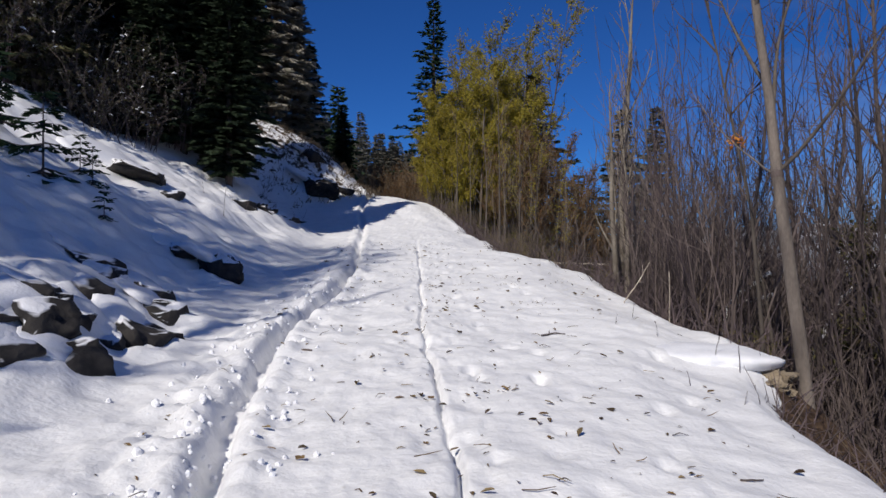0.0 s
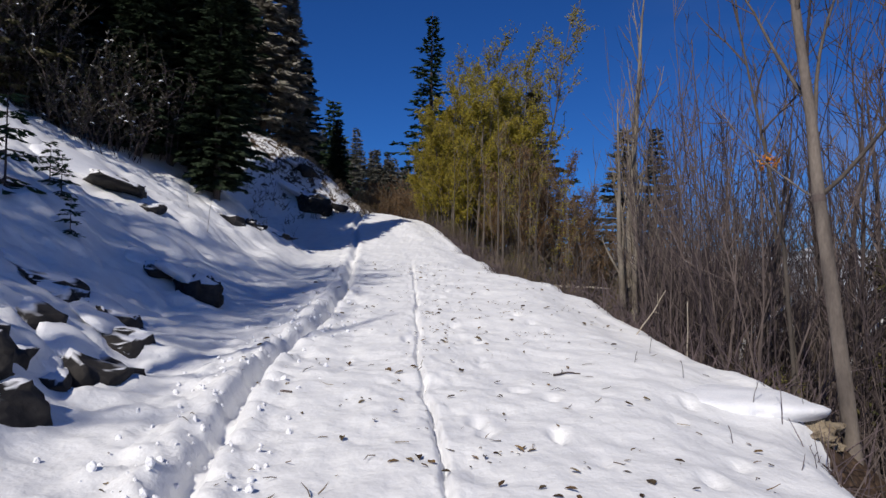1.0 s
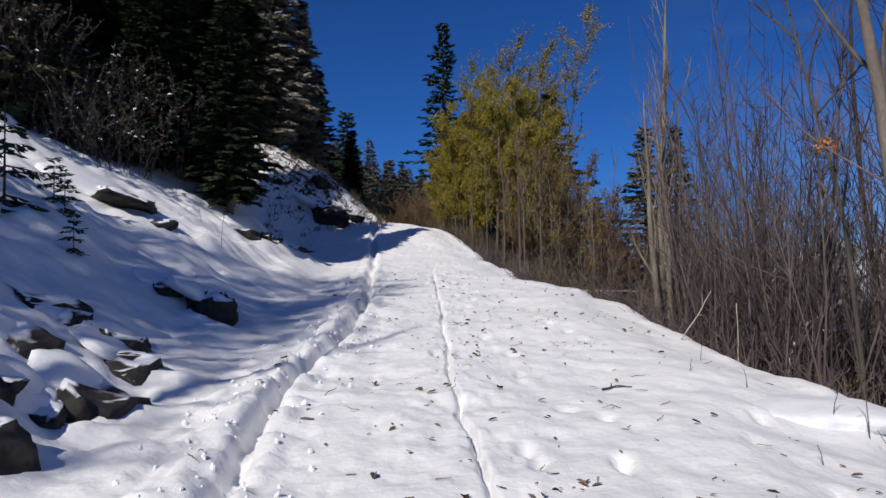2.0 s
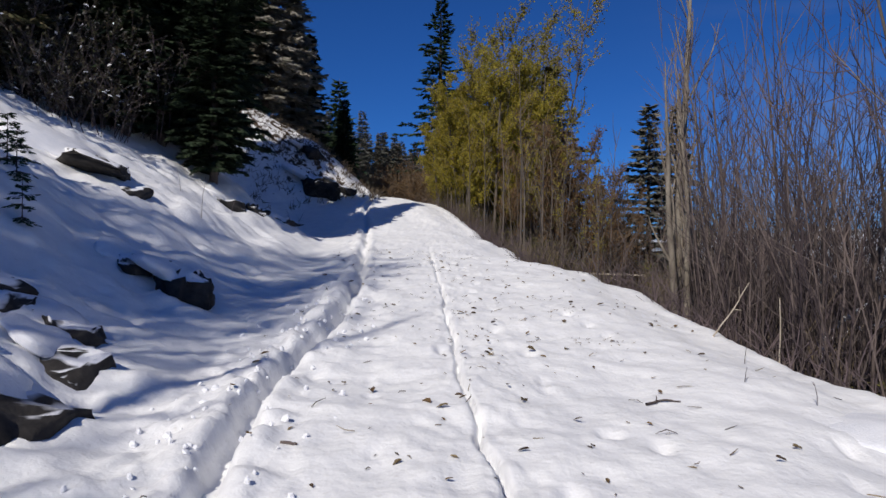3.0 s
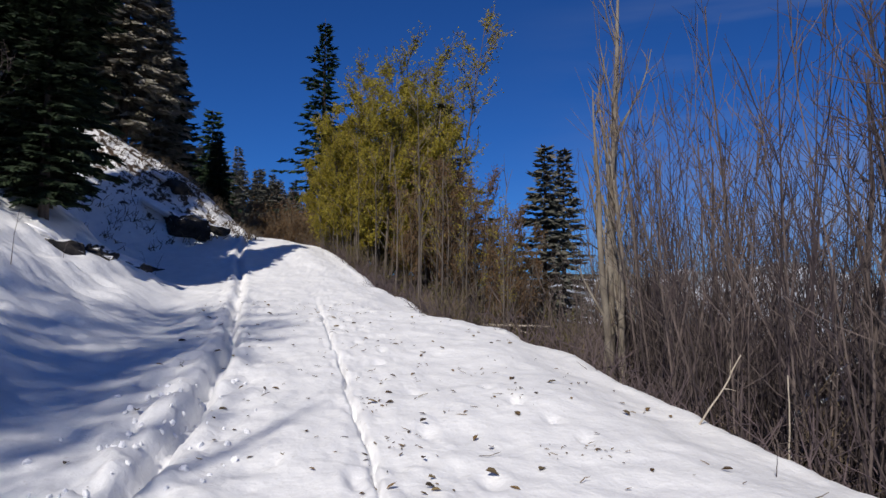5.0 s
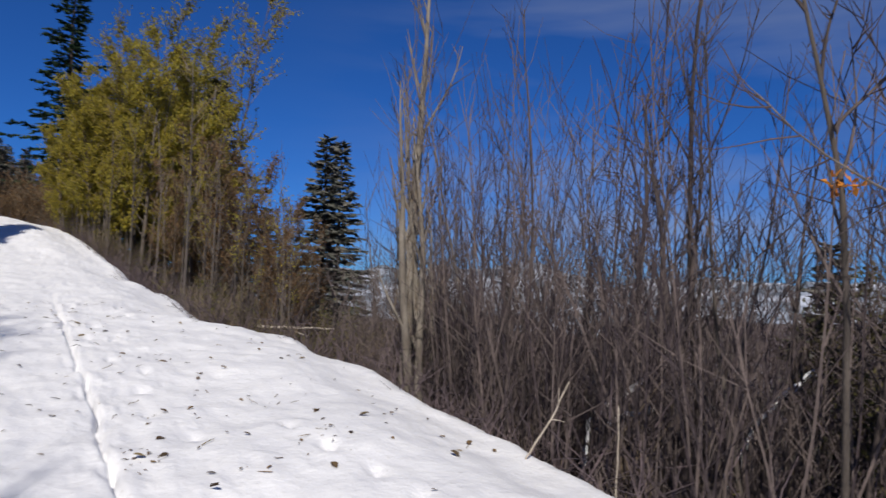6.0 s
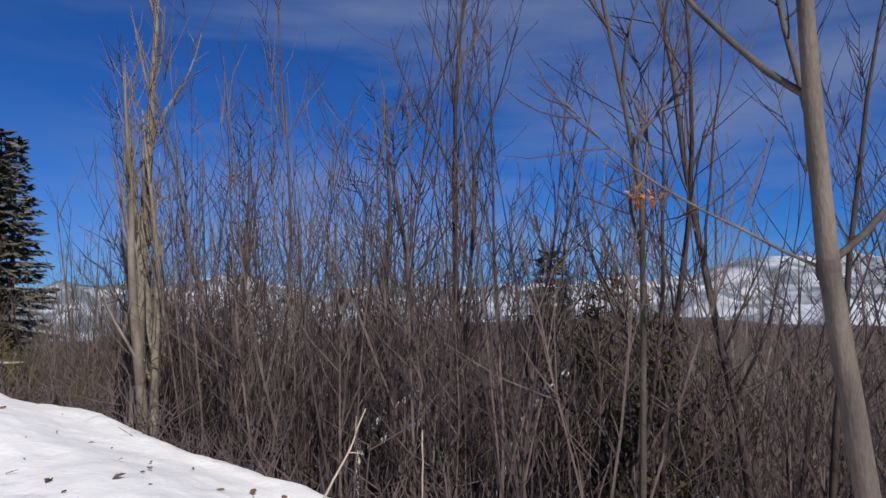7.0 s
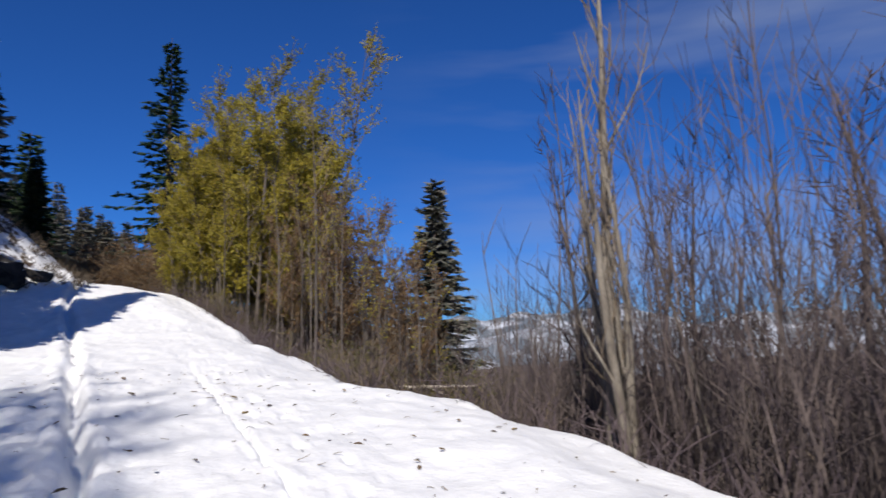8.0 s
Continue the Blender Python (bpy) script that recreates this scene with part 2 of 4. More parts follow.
def rand_dir(rng, up=0.0):
    while True:
        v = Vector((rng.uniform(-1, 1), rng.uniform(-1, 1), rng.uniform(-1, 1) + up))
        if 0.1 < v.length:
            return v.normalized()


def limb(rng, start, way, length, steps, wander, lift):
    """A wandering line that starts at a point and bends upwards (lift) or down."""
    pts, d, p = [start.copy()], way.normalized(), start.copy()
    for _ in range(steps):
        d = (d + rand_dir(rng) * wander + Vector((0, 0, lift))).normalized()
        p = p + d * (length / steps)
        pts.append(p.copy())
    return pts


def along(pts, t):
    x = t * (len(pts) - 1)
    i = min(int(x), len(pts) - 2)
    return pts[i].lerp(pts[i + 1], x - i), (pts[i + 1] - pts[i]).normalized()


# ---------------------------------------------------------------- the lie of the land
LATTICE = np.random.RandomState(7).rand(256, 256)


def value_noise(x, y):
    xi, yi = np.floor(x).astype(int), np.floor(y).astype(int)
    u, v = x - xi, y - yi
    u, v = u * u * (3 - 2 * u), v * v * (3 - 2 * v)
    g = lambda a, b: LATTICE[a % 256, b % 256]  # noqa: E731
    return (g(xi, yi) * (1 - u) + g(xi + 1, yi) * u) * (1 - v) + (g(xi, yi + 1) * (1 - u) + g(xi + 1, yi + 1) * u) * v - 0.5


def fbm(x, y, octaves=4):
    out, a = 0, 1.0
    for k in range(octaves):
        out = out + a * value_noise(x * 2**k + 17.3 * k, y * 2**k - 9.1 * k)
        a *= 0.5
    return out


def table(keys, blur):
    """A smooth line through keys (y, value)."""
    ys = np.arange(-120, 400, 0.25)
    v = np.interp(ys, *np.array(keys, float).T)
    w = max(1, int(blur / 0.25))
    k = np.hanning(2 * w + 3)
    v = np.convolve(np.pad(v, w + 1, mode="edge"), k / k.sum(), mode="valid")
    return lambda y: np.interp(y, ys, v)


ROAD = table([(-120, -5), (0, 0), (9.3, 0.47), (13.2, 0.86), (17, 1.22), (20, 1.5), (24, 1.88), (28.5, 2.38), (32, 3.05), (36.5, 4.12), (40, 4.65), (46, 4.9), (60, 5.6), (100, 11.5), (140, 17), (400, 17)], 2)
FOOT = table([(-120, -2.6), (0, -2.6), (6.6, -2.75), (12, -3.0), (17, -3.3), (22, -3.9), (26.5, -4.3), (29, -6.2), (31.5, -7.6), (35, -6.6), (38.5, -3.5), (41, -3.4), (43, -4.6), (48, -9), (80, -34), (400, -34)], 1.2)
EDGE = table([(-120, 2.4), (0, 2.4), (4.8, 2.75), (7.3, 2.95), (8.2, 3.35), (8.9, 3.9), (10, 3.85), (13, 3.5), (15, 3.35), (16.4, 3.3), (18.2, 3.5), (18.8, 2.9), (19.6, 2.95), (20.6, 2.95), (21.2, 2.4), (21.8, 1.7), (22.5, 1.45),
              (24.5, 1.5), (26.9, 1.6), (27.6, 1.15), (29.8, 0.6), (31, 0.6), (34, -0.1), (36.5, -0.65), (40, -1.6), (46, -5), (60, -14), (400, -14)], 0.4)
RUT = table([(-120, -1.0), (0, -1.0), (3.9, -1.4), (5.2, -1.62), (7.5, -1.98), (10.3, -2.18), (12.6, -2.05), (14, -2.0), (17, -2.15), (22, -2.7), (28, -3.2), (34, -4.0), (40, -4.2), (60, -12), (400, -20)], 0.8)
TRACK = table([(-120, 0.5), (0, 0.5), (4, 0.12), (5.5, 0.02), (9.3, -0.28), (13.6, -0.42), (20, -0.7), (30, -1.2), (40, -2.5), (60, -9), (400, -16)], 0.8)


def step(t):
    t = np.clip(t, 0, 1)
    return t * t * (3 - 2 * t)


STAMPS = []
srng = random.Random(11)
for _ in range(46):                 # footprints along the road
    sy = srng.uniform(2.5, 26)
    STAMPS.append((TRACK(sy) + srng.gauss(0.75, 0.38), sy, srng.uniform(0.05, 0.09), srng.uniform(0.08, 0.16), srng.uniform(0.03, 0.07)))
for _ in range(40):
    sy = srng.uniform(2.5, 30)
    STAMPS.append((TRACK(sy) - srng.gauss(0.7, 0.4), sy, srng.uniform(0.04, 0.08), srng.uniform(0.06, 0.13), srng.uniform(0.02, 0.05)))
for sx, sy in ((1.31, 13.2), (1.5, 12.6), (1.15, 13.9), (1.62, 12.0), (2.2, 7.6), (2.35, 6.6), (1.9, 6.0), (2.6, 8.4), (0.95, 6.9), (1.1, 8.1)):
    STAMPS.append((sx, sy, 0.07, 0.13, 0.075))


def ground_height(x, y, fine=True):
    x, y = np.asarray(x, float), np.asarray(y, float)
    z = ROAD(y)
    foot, edge = FOOT(y), EDGE(y)
    edge = edge + 0.14 * fbm(y * 0.9, y * 0 + 3.3, 3)
    d, e = np.maximum(foot - x, 0), np.maximum(x - edge, 0)
    near, far = np.minimum(d, 28), np.maximum(d - 28, 0)
    z = z + 0.60 * (np.sqrt(near**2 + 0.5) - 0.707) + 60 * (1 - np.exp(-far * 0.42 / 60))
    # the shoulder rolls over and falls away into the wood
    z = z - 0.26 * step((x - edge + 1.7) / 1.7) ** 1.5
    drop = 0.95 * (np.sqrt(e**2 + 0.12) - 0.346)
    drop = np.where(drop > 3.2, 3.2 + (drop - 3.2) * 0.45, drop)
    z = z - 75 * (1 - np.exp(-drop / 75))
    # rises again far off the valley
    far_e = np.maximum(e - 500, 0)
    z = z + 0.03 * far_e
    if not fine:
        return z
    bank = step(d / 1.5)
    z = z + bank * (0.34 * fbm(x * 0.45, y * 0.38) + 0.22 * fbm(x * 1.7 + 5, y * 1.5) + 0.075 * fbm(x * 6 + 2, y * 5, 3))
    lump = np.exp(-((x + 3.9) / 1.1) ** 2 - ((y - 7.6) / 1.9) ** 2)
    z = z + lump * (0.25 + 0.45 * fbm(x * 1.5, y * 1.5 + 9, 3))
    z = z + 0.9 * np.exp(-((y - 39.5) / 2.6) ** 2) * step((d - 0.3) / 4)      # the rocky spur at the bend
    z = z + 0.85 * np.exp(-((x + 8.7) / 2.1) ** 2 - ((y - 25) / 3.0) ** 2)      # a swell under the dark spruces
    wood = step(e / 1.5)
    z = z + wood * (0.5 * fbm(x * 0.35 + 40, y * 0.35) + 0.15 * fbm(x * 2, y * 2))
    z = z + (1 - bank) * (1 - wood) * (0.10 * fbm(x * 0.7, y * 0.6 + 30) + 0.035 * fbm(x * 3.1, y * 2.6))
    # wheel tracks
    r = x - RUT(y) - 0.10 * value_noise(y * 1.9, y * 0 + 2)
    depth = 0.21 + 0.10 * value_noise(y * 0.9, y * 0 + 8)
    z = z - depth * np.exp(-(r / 0.10) ** 4) + 0.055 * np.exp(-((r + 0.24) / 0.13) ** 2) + 0.04 * np.exp(-((r - 0.22) / 0.11) ** 2)
    churned = np.exp(-((r + 0.35) / 0.55) ** 2) + 0.5 * np.exp(-((r - 0.3) / 0.3) ** 2)
    z = z + churned * (0.10 * fbm(x * 5, y * 4.2, 3) + 0.03 * fbm(x * 17, y * 15, 2))
    c = x - TRACK(y) - 0.07 * value_noise(y * 1.6, y * 0 + 5) - 0.03 * value_noise(y * 6, y * 0 + 4)
    z = z - (0.10 + 0.10 * value_noise(y * 2.3, y * 0 + 1)) * np.exp(-(c / 0.026) ** 2) * step((26 - y) / 6)
    z = z + np.exp(-((c - 0.05) / 0.35) ** 2) * 0.035 * fbm(x * 7, y * 5 + 2, 3)
    road = (1 - bank) * (1 - wood)
    z = z + road * 0.016 * fbm(x * 9, y * 8, 2)
    for sx, sy, rx, ry, dp in STAMPS:
        q = ((x - sx) / rx) ** 2 + ((y - sy) / ry) ** 2
        z = z - np.where(q < 9, dp * np.exp(-q) - 0.12 * dp * np.exp(-((np.sqrt(q) - 1.7) / 0.5) ** 2), 0)
    return z


def ground_at(x, y):
    return float(ground_height(np.array([x]), np.array([y]))[0])


def axis_points(spans, reach, growth=1.16):
    """Even steps over the spans (start, end, step), then growing steps out to the reach on both sides."""
    pts = [spans[0][0]]
    for a, b, s in spans:
        pts += list(np.linspace(a, b, max(2, int(round((b - a) / s)) + 1))[1:])
    s, p = spans[-1][2], pts[-1]
    while p < reach[1]:
        s *= growth
        p += s
        pts.append(p)
    s, p = spans[0][2], pts[0]
    while p > reach[0]:
        s *= growth
        p -= s
        pts.insert(0, p)
    return np.array(pts)


def build_ground():
    xs = axis_points([(-14, -4.6, 0.16), (-4.6, -2.7, 0.08), (-2.7, -0.75, 0.04), (-0.75, 0.4, 0.018), (0.4, 1.6, 0.05), (1.6, 4.6, 0.07), (4.6, 12, 0.22)], (-900, 4000))
    ys = axis_points([(-2, 2, 0.2), (2, 12, 0.062), (12, 22, 0.10), (22, 44, 0.2)], (-900, 4500))
    X, Y = np.meshgrid(xs, ys)
    Z = ground_height(X, Y)
    nx, ny = len(xs), len(ys)
    me = bpy.data.meshes.new("ground")
    i = (np.arange(ny - 1)[:, None] * nx + np.arange(nx - 1)).ravel()
    quads = np.stack([i, i + 1, i + nx + 1, i + nx], 1)
    me.vertices.add(nx * ny)
    me.vertices.foreach_set("co", np.stack([X, Y, Z], -1).ravel())
    me.loops.add(quads.size)
    me.loops.foreach_set("vertex_index", quads.ravel())
    me.polygons.add(len(quads))
    me.polygons.foreach_set("loop_start", np.arange(0, quads.size, 4))
    me.polygons.foreach_set("use_smooth", np.ones(len(quads), bool))
    me.update()
    e, d = X - EDGE(Y), FOOT(Y) - X
    bare = 0.72 * step((e - 0.15 + 0.5 * fbm(X * 0.9, Y * 0.9)) / 0.7)
    bare += 0.08 * step((e - 6) / 20) - 0.16 * step((e - 60) / 200)
    brush = step((d - 5.2 + 2 * fbm(X * 0.4, Y * 0.4)) / 3) * step((Y - 15) / 6) * step((60 - Y) / 10)
    bare = np.maximum(bare, 0.50 * brush)
    bare = np.clip(bare, 0, 1)
    spur = np.exp(-((Y - 38) / 4.5) ** 2) * step((d - 0.4) / 1.5)
    bare = np.maximum(bare, 0.475 * spur)
    at = me.attributes.new("bare", "FLOAT", "POINT")
    at.data.foreach_set("value", bare.ravel())
    me.materials.append(GROUND)
    tagged(new("ground", me), "trampled snow on a forest road with two wheel tracks", "ground", kind="structure")


build_ground()


# ---------------------------------------------------------------- trees
def bare_tree(rng, height, radius, lean, bark, twig_mat, twigs=1.0, leaves=None, leaf_n=0, first=0.3, lift=0.12, name="bare_tree", label="", category="tree", stems=1, spread=0.5, per_metre=1.3, twig=0.010, joined=False, wander=0.055):
    """A leafless broadleaf tree: trunk, limbs and fine twigs, with buds or leaves if asked for."""
    root = thing(name, label, category)
    fine, leaf, rest = Shape(), Shape(), Shape()
    for s in range(stems):
        trunk = Shape()
        ang = rng.uniform(0, 6.28)
        base = Vector((0, 0, -0.5)) + (Vector((math.cos(ang), math.sin(ang), 0)) * rng.uniform(0.15, 0.45) if stems > 1 else Vector())
        h = height * (1 if s == 0 else rng.uniform(0.6, 0.95))
        r0 = radius * (1 if s == 0 else rng.uniform(0.5, 0.9))
        way = Vector((lean[0], lean[1], 1)) + (Vector((math.cos(ang), math.sin(ang), 0)) * rng.uniform(0.02, 0.16) if stems > 1 else Vector())
        pts = limb(rng, base, way, h, 12, wander, 0.03)
        rad = [max(0.012, r0 * (1 - i / 12.6) ** 0.8) for i in range(13)]
        rad[0] *= 1.35
        trunk.tube(pts, rad, 8)
        smooth(part("trunk", (trunk.v, trunk.f), bark, root))
        n = int(h * per_metre)
        for k in range(n):
            t = first + (0.98 - first) * (k + rng.random()) / n
            p, d = along(pts, t)
            a = rng.uniform(0, 6.28)
            out = (Vector((math.cos(a), math.sin(a), 0)) * spread + d * rng.uniform(0.5, 1.0))
            ln = h * rng.uniform(0.12, 0.26) * (1.25 - t)
            bp = limb(rng, p, out, ln + 0.3, 5, 0.13, lift)
            r = max(0.006, r0 * (1 - t) ** 0.9 * 0.42)
            one = (rest if joined else Shape()).tube(bp, [r * (1 - i / 6) + 0.004 for i in range(6)], 4)
            if not joined:
                part("branch", (one.v, one.f), bark, root)
            for _ in range(int(rng.uniform(4, 7) * twigs)):
                tt = rng.uniform(0.25, 1)
                q, dd = along(bp, tt)
                tw = limb(rng, q, dd + rand_dir(rng) * 0.75, rng.uniform(0.3, 0.85) * (0.5 + ln * 0.35), 2, 0.22, lift)
                fine.tube(tw, [twig, twig * 0.8, twig * 0.4], 3, False)
                for _ in range(leaf_n):
                    lp, ld = along(tw, rng.random())
                    leaf.leaf(lp + rand_dir(rng) * 0.09, (rand_dir(rng) + ld * 0.5).normalized(), rand_dir(rng), rng.uniform(0.07, 0.15), rng.uniform(0.045, 0.085))
    if joined:
        tagged(part("branch", (rest.v, rest.f), bark, root), kind="stuff")
    tagged(part("twig", (fine.v, fine.f), twig_mat, root), kind="stuff")
    if leaf_n:
        tagged(part("foliage", (leaf.v, leaf.f), leaves, root), kind="stuff")
    return root


def spruce(rng, height, radius, needle, density=1.0, label="", name="spruce", ragged=0.25):
    """A conifer with drooping whorls of flat needle sprays."""
    root = thing(name, label, "tree")
    trunk, needles, limbs = Shape(), Shape(), Shape()
    trunk.tube([Vector((0, 0, z)) for z in (-0.6, height * 0.33, height * 0.66, height)], [height * 0.016, height * 0.012, height * 0.007, 0.01], 8)
    smooth(part("trunk", (trunk.v, trunk.f), BARK_DARK, root))
    z = height * 0.06
    gap = 0.34 + height * 0.012
    while z < height * 0.985:
        t = z / height
        reach = radius * (1 - t) ** 0.95 * min(1.0, 0.45 + t * 2.6) + 0.12
        n = int((7 - 3 * t) * (0.8 + 0.4 * density))
        a0 = rng.uniform(0, 6.28)
        for k in range(n):
            a = a0 + 6.283 * k / n + rng.uniform(-0.3, 0.3)
            ln = reach * rng.uniform(1 - 2 * ragged, 1 + 0.4 * ragged)
            out = Vector((math.cos(a), math.sin(a), 0.35 - 0.55 * (1 - t)))
            bp = limb(rng, Vector((0, 0, z + rng.uniform(-0.1, 0.1))), out, ln, 4, 0.06, -0.02)
            limbs.tube(bp[::2], [0.022 * (1.2 - t), 0.014 * (1.2 - t), 0.004], 3, False)
            m = int(max(5, ln * 13) * density)
            for j in range(m):
                q, d = along(bp, 0.08 + 0.92 * (j + rng.random()) / m)
                side = d.cross(Vector((0, 0, 1))).normalized() * rng.choice((-1, 1))
                w = (side * rng.uniform(0.5, 1) + d * rng.uniform(0.3, 0.9) + Vector((0, 0, rng.uniform(-0.6, 0.1)))).normalized()
                s = rng.uniform(0.16, 0.30) * min(2.4, 0.5 + 0.75 * radius)
                flat = (w.cross(Vector((0, 0, 1))) + rand_dir(rng) * 0.5).normalized()
                needles.leaf(q, w, flat, s, s * 0.38)
                needles.leaf(q, (w + d * 0.7 + Vector((0, 0, -0.25))).normalized(), (flat + rand_dir(rng) * 0.4).normalized(), s * 0.9, s * 0.34)
        z += gap * rng.uniform(0.75, 1.15) * (1.1 - 0.4 * t)
    tagged(part("limb", (limbs.v, limbs.f), BARK_DARK, root), kind="stuff")
    tagged(part("crown", (needles.v, needles.f), needle, root), kind="stuff")
    return root


def shrub(rng, height, width, mat, stems=26, twigs=4, leaves=None, leaf_n=0, label="", name="shrub", snow=0):
    """A thicket of thin stems from one root."""
    root = thing(name, label, "shrub")
    st, tw, lf, sn = Shape(), Shape(), Shape(), Shape()
    for _ in range(stems):
        a, o = rng.uniform(0, 6.28), rng.random() ** 0.6
        base = Vector((math.cos(a), math.sin(a), 0)) * o * width * 0.45 + Vector((0, 0, -0.25))
        h = height * rng.uniform(0.45, 1.05)
        pts = limb(rng, base, Vector((math.cos(a) * 0.3 * o, math.sin(a) * 0.3 * o, 1)) + rand_dir(rng) * 0.38, h, 6, 0.15, 0.02)
        r = rng.uniform(0.008, 0.022)
        st.tube(pts, [r * (1 - i / 7.5) for i in range(7)], 3, False)
        for _ in range(twigs):
            q, d = along(pts, rng.uniform(0.25, 1))
            t2 = limb(rng, q, d + rand_dir(rng) * 0.8, rng.uniform(0.25, 0.36 * height), 2, 0.25, 0.05)
            tw.tube(t2, [0.010, 0.008, 0.004], 3, False)
            for _ in range(leaf_n):
                lp, ld = along(t2, rng.random())
                lf.leaf(lp, rand_dir(rng), rand_dir(rng), rng.uniform(0.07, 0.13), rng.uniform(0.04, 0.08))
            if snow and rng.random() < snow:
                lp, ld = along(t2, 0.5)
                ld = (ld * 0.3 + Vector((rng.uniform(-1, 1), rng.uniform(-1, 1), 0))).normalized()
                sn.tube([lp - ld * 0.06, lp + Vector((0, 0, 0.02)), lp + ld * 0.07], [0.012, 0.028, 0.01], 4)
    tagged(part("stem", (st.v, st.f), mat, root), kind="stuff")
    tagged(part("twig", (tw.v, tw.f), mat, root), kind="stuff")
    if leaf_n:
        tagged(part("foliage", (lf.v, lf.f), leaves, root), kind="stuff")
    if sn.v:
        tagged(part("snow_cap", (sn.v, sn.f), SNOW, root), kind="stuff")
    return root


def plant(proto, x, y, turn, size=1.0, sink=0.0, tilt=0.0, tag="", grp=""):
    """A copy of a grown plant on the ground."""
    ob = copy_thing(proto, Matrix.Translation((x, y, ground_at(x, y) - sink)) @ pose(0, 0, 0, tilt, 0, turn) @ Matrix.Scale(size, 4))
    ob.scale = (size, size, size)
    return tagged(ob, tag, "", grp)


def settle(proto, x, y, turn=0.0, sink=0.0):
    """Sets the first of its kind on the ground."""
    proto.matrix_basis = Matrix.Translation((x, y, ground_at(x, y) - sink)) @ pose(0, 0, 0, 0, 0, turn)
    return proto


rng = random.Random(3)

# spruces up the bank and behind the bend
dark = [spruce(random.Random(20 + i), 15 + 2 * i, 3.3 + 0.3 * i, NEEDLE_DARK, 1.5, "tall dark green spruce on the snowy bank") for i in range(2)]
settle(dark[0], -14.5, 24.0)
settle(dark[1], -16.5, 20.5)
DARK_AT = [(-7.7, 24.9, 0.74), (-7.2, 23.4, 0.46), (-8.8, 23.6, 0.55), (-9.4, 22.6, 0.45), (-10.2, 25.6, 0.50), (-8.9, 28.0, 0.46), (-11.8, 26.4, 0.58), (-10.6, 23.6, 0.66), (-13.2, 23.5, 0.75), (-15.6, 22, 0.85), (-18.5, 18.5, 0.62),
           (-12.4, 21.5, 0.5), (-15.5, 17.0, 0.55), (-9.6, 27.2, 0.62), (-12.9, 25.0, 0.7)]
for i, (x, y, s) in enumerate(DARK_AT):
    plant(dark[i % 2], x, y, 47 * i, s, grp="spruces on the bank")
for d_ in dark:
    tagged(d_, group="spruces on the bank")
# trees uphill behind the walker, whose shade lies on the bank
run = Vector((-to_sun.x, -to_sun.y)).normalized()
lean_ = run.x / run.y
# leafless crowns uphill, whose thin shade lies on the bank
crown = bare_tree(random.Random(24), 14.0, 0.12, (0.0, 0.0), BARK_DARK, TWIG, 2.8, first=0.25, name="bare_tree", label="leafless tree up the bank behind the walker", spread=0.8, per_metre=2.1, twig=0.017, joined=True)
settle(crown, -24, -14)
tagged(crown, group="bare trees on the bank")
for i in range(18):
    y = (-3.5, -7.0, -5.0, -9.5)[i % 4]
    line = -9.3 - 0.29 * i if i < 16 else -5.3 - 1.2 * (i - 16)                        # where its shadow's line crosses y = 0
    x = line + lean_ * y
    tip_y = (-2.2 - line) / lean_ - (0.0, 1.2, 0.5)[i % 3]
    top = float(ROAD(tip_y)) + (tip_y - y) / run.y * math.tan(radians(SUN_EL))
    plant(crown, x, y, 31 * i + 10, (top - ground_at(x, y)) / 14, grp="bare trees on the bank")

tall = spruce(random.Random(31), 21.5, 5.2, NEEDLE, 0.8, "tall slim spruce behind the yellow-green trees", ragged=0.42)
settle(tall, -0.8, 60.0)
tall.location.z = 2.0
mid = spruce(random.Random(32), 9.0, 2.3, NEEDLE, 1.0, "young green spruce above the bend of the road")
settle(mid, -8.3, 55.0)
mid.location.z = 5.6
right_spruce = spruce(random.Random(33), 13.5, 3.3, NEEDLE_DUSK, 1.1, "grey-green spruce standing alone in the wood", ragged=0.38)
settle(right_spruce, 16.7, 54.5)
right_spruce.location.z = -0.7
back = plant(right_spruce, 9.8, 38, 60, 0.8, tag="grey-green spruce half hidden by bare trunks")
back.location.z = -1.5
greyer = spruce(random.Random(34), 13.6, 3.0, NEEDLE_GREY, 1.6, "tall grey frosted conifer on the bank", ragged=0.35)
settle(greyer, -10.0, 40.0)
plant(greyer, -11.6, 39.4, 120, 0.95)
plant(greyer, -9.1, 42.6, 250, 0.8)
plant(dark[0], -8.9, 46.5, 200, 0.68)
plant(dark[1], -6.9, 48, 100, 0.4)
plant(dark[1], -7.6, 51, 10, 0.42)
# the far spruces over the crest
far_s = spruce(random.Random(35), 10.0, 2.5, NEEDLE_DUSK, 0.9, "distant dark spruce on the hillside")
settle(far_s, -9, 96)
more = random.Random(39)
for i in range(56):
    r_ = rng if i < 38 else more
    x, y = r_.uniform(-24, 2), r_.uniform(80, 125)
    plant(far_s, x, y, r_.uniform(0, 360), r_.uniform(0.7, 1.15), grp="distant spruces")

dim = spruce(random.Random(38), 13.4, 4.9, NEEDLE_OLIVE, 0.9, "broad olive-brown spruce among the budding trees", ragged=0.4)
settle(dim, 5.6, 42.0)
dim.location.z = -1.0
for i, (x, y, k) in enumerate([(8.0, 41.0, 0.55), (9.6, 42, 0.42), (3.6, 46.5, 0.9)]):
    plant(dim, x, y, 130 * i, k)
plant(dim, -12.2, 19.4, 30, 0.52, tag="olive-green young conifer above the bank")
plant(dim, -13.9, 17.2, 200, 0.55, tag="olive-green young conifer above the bank")

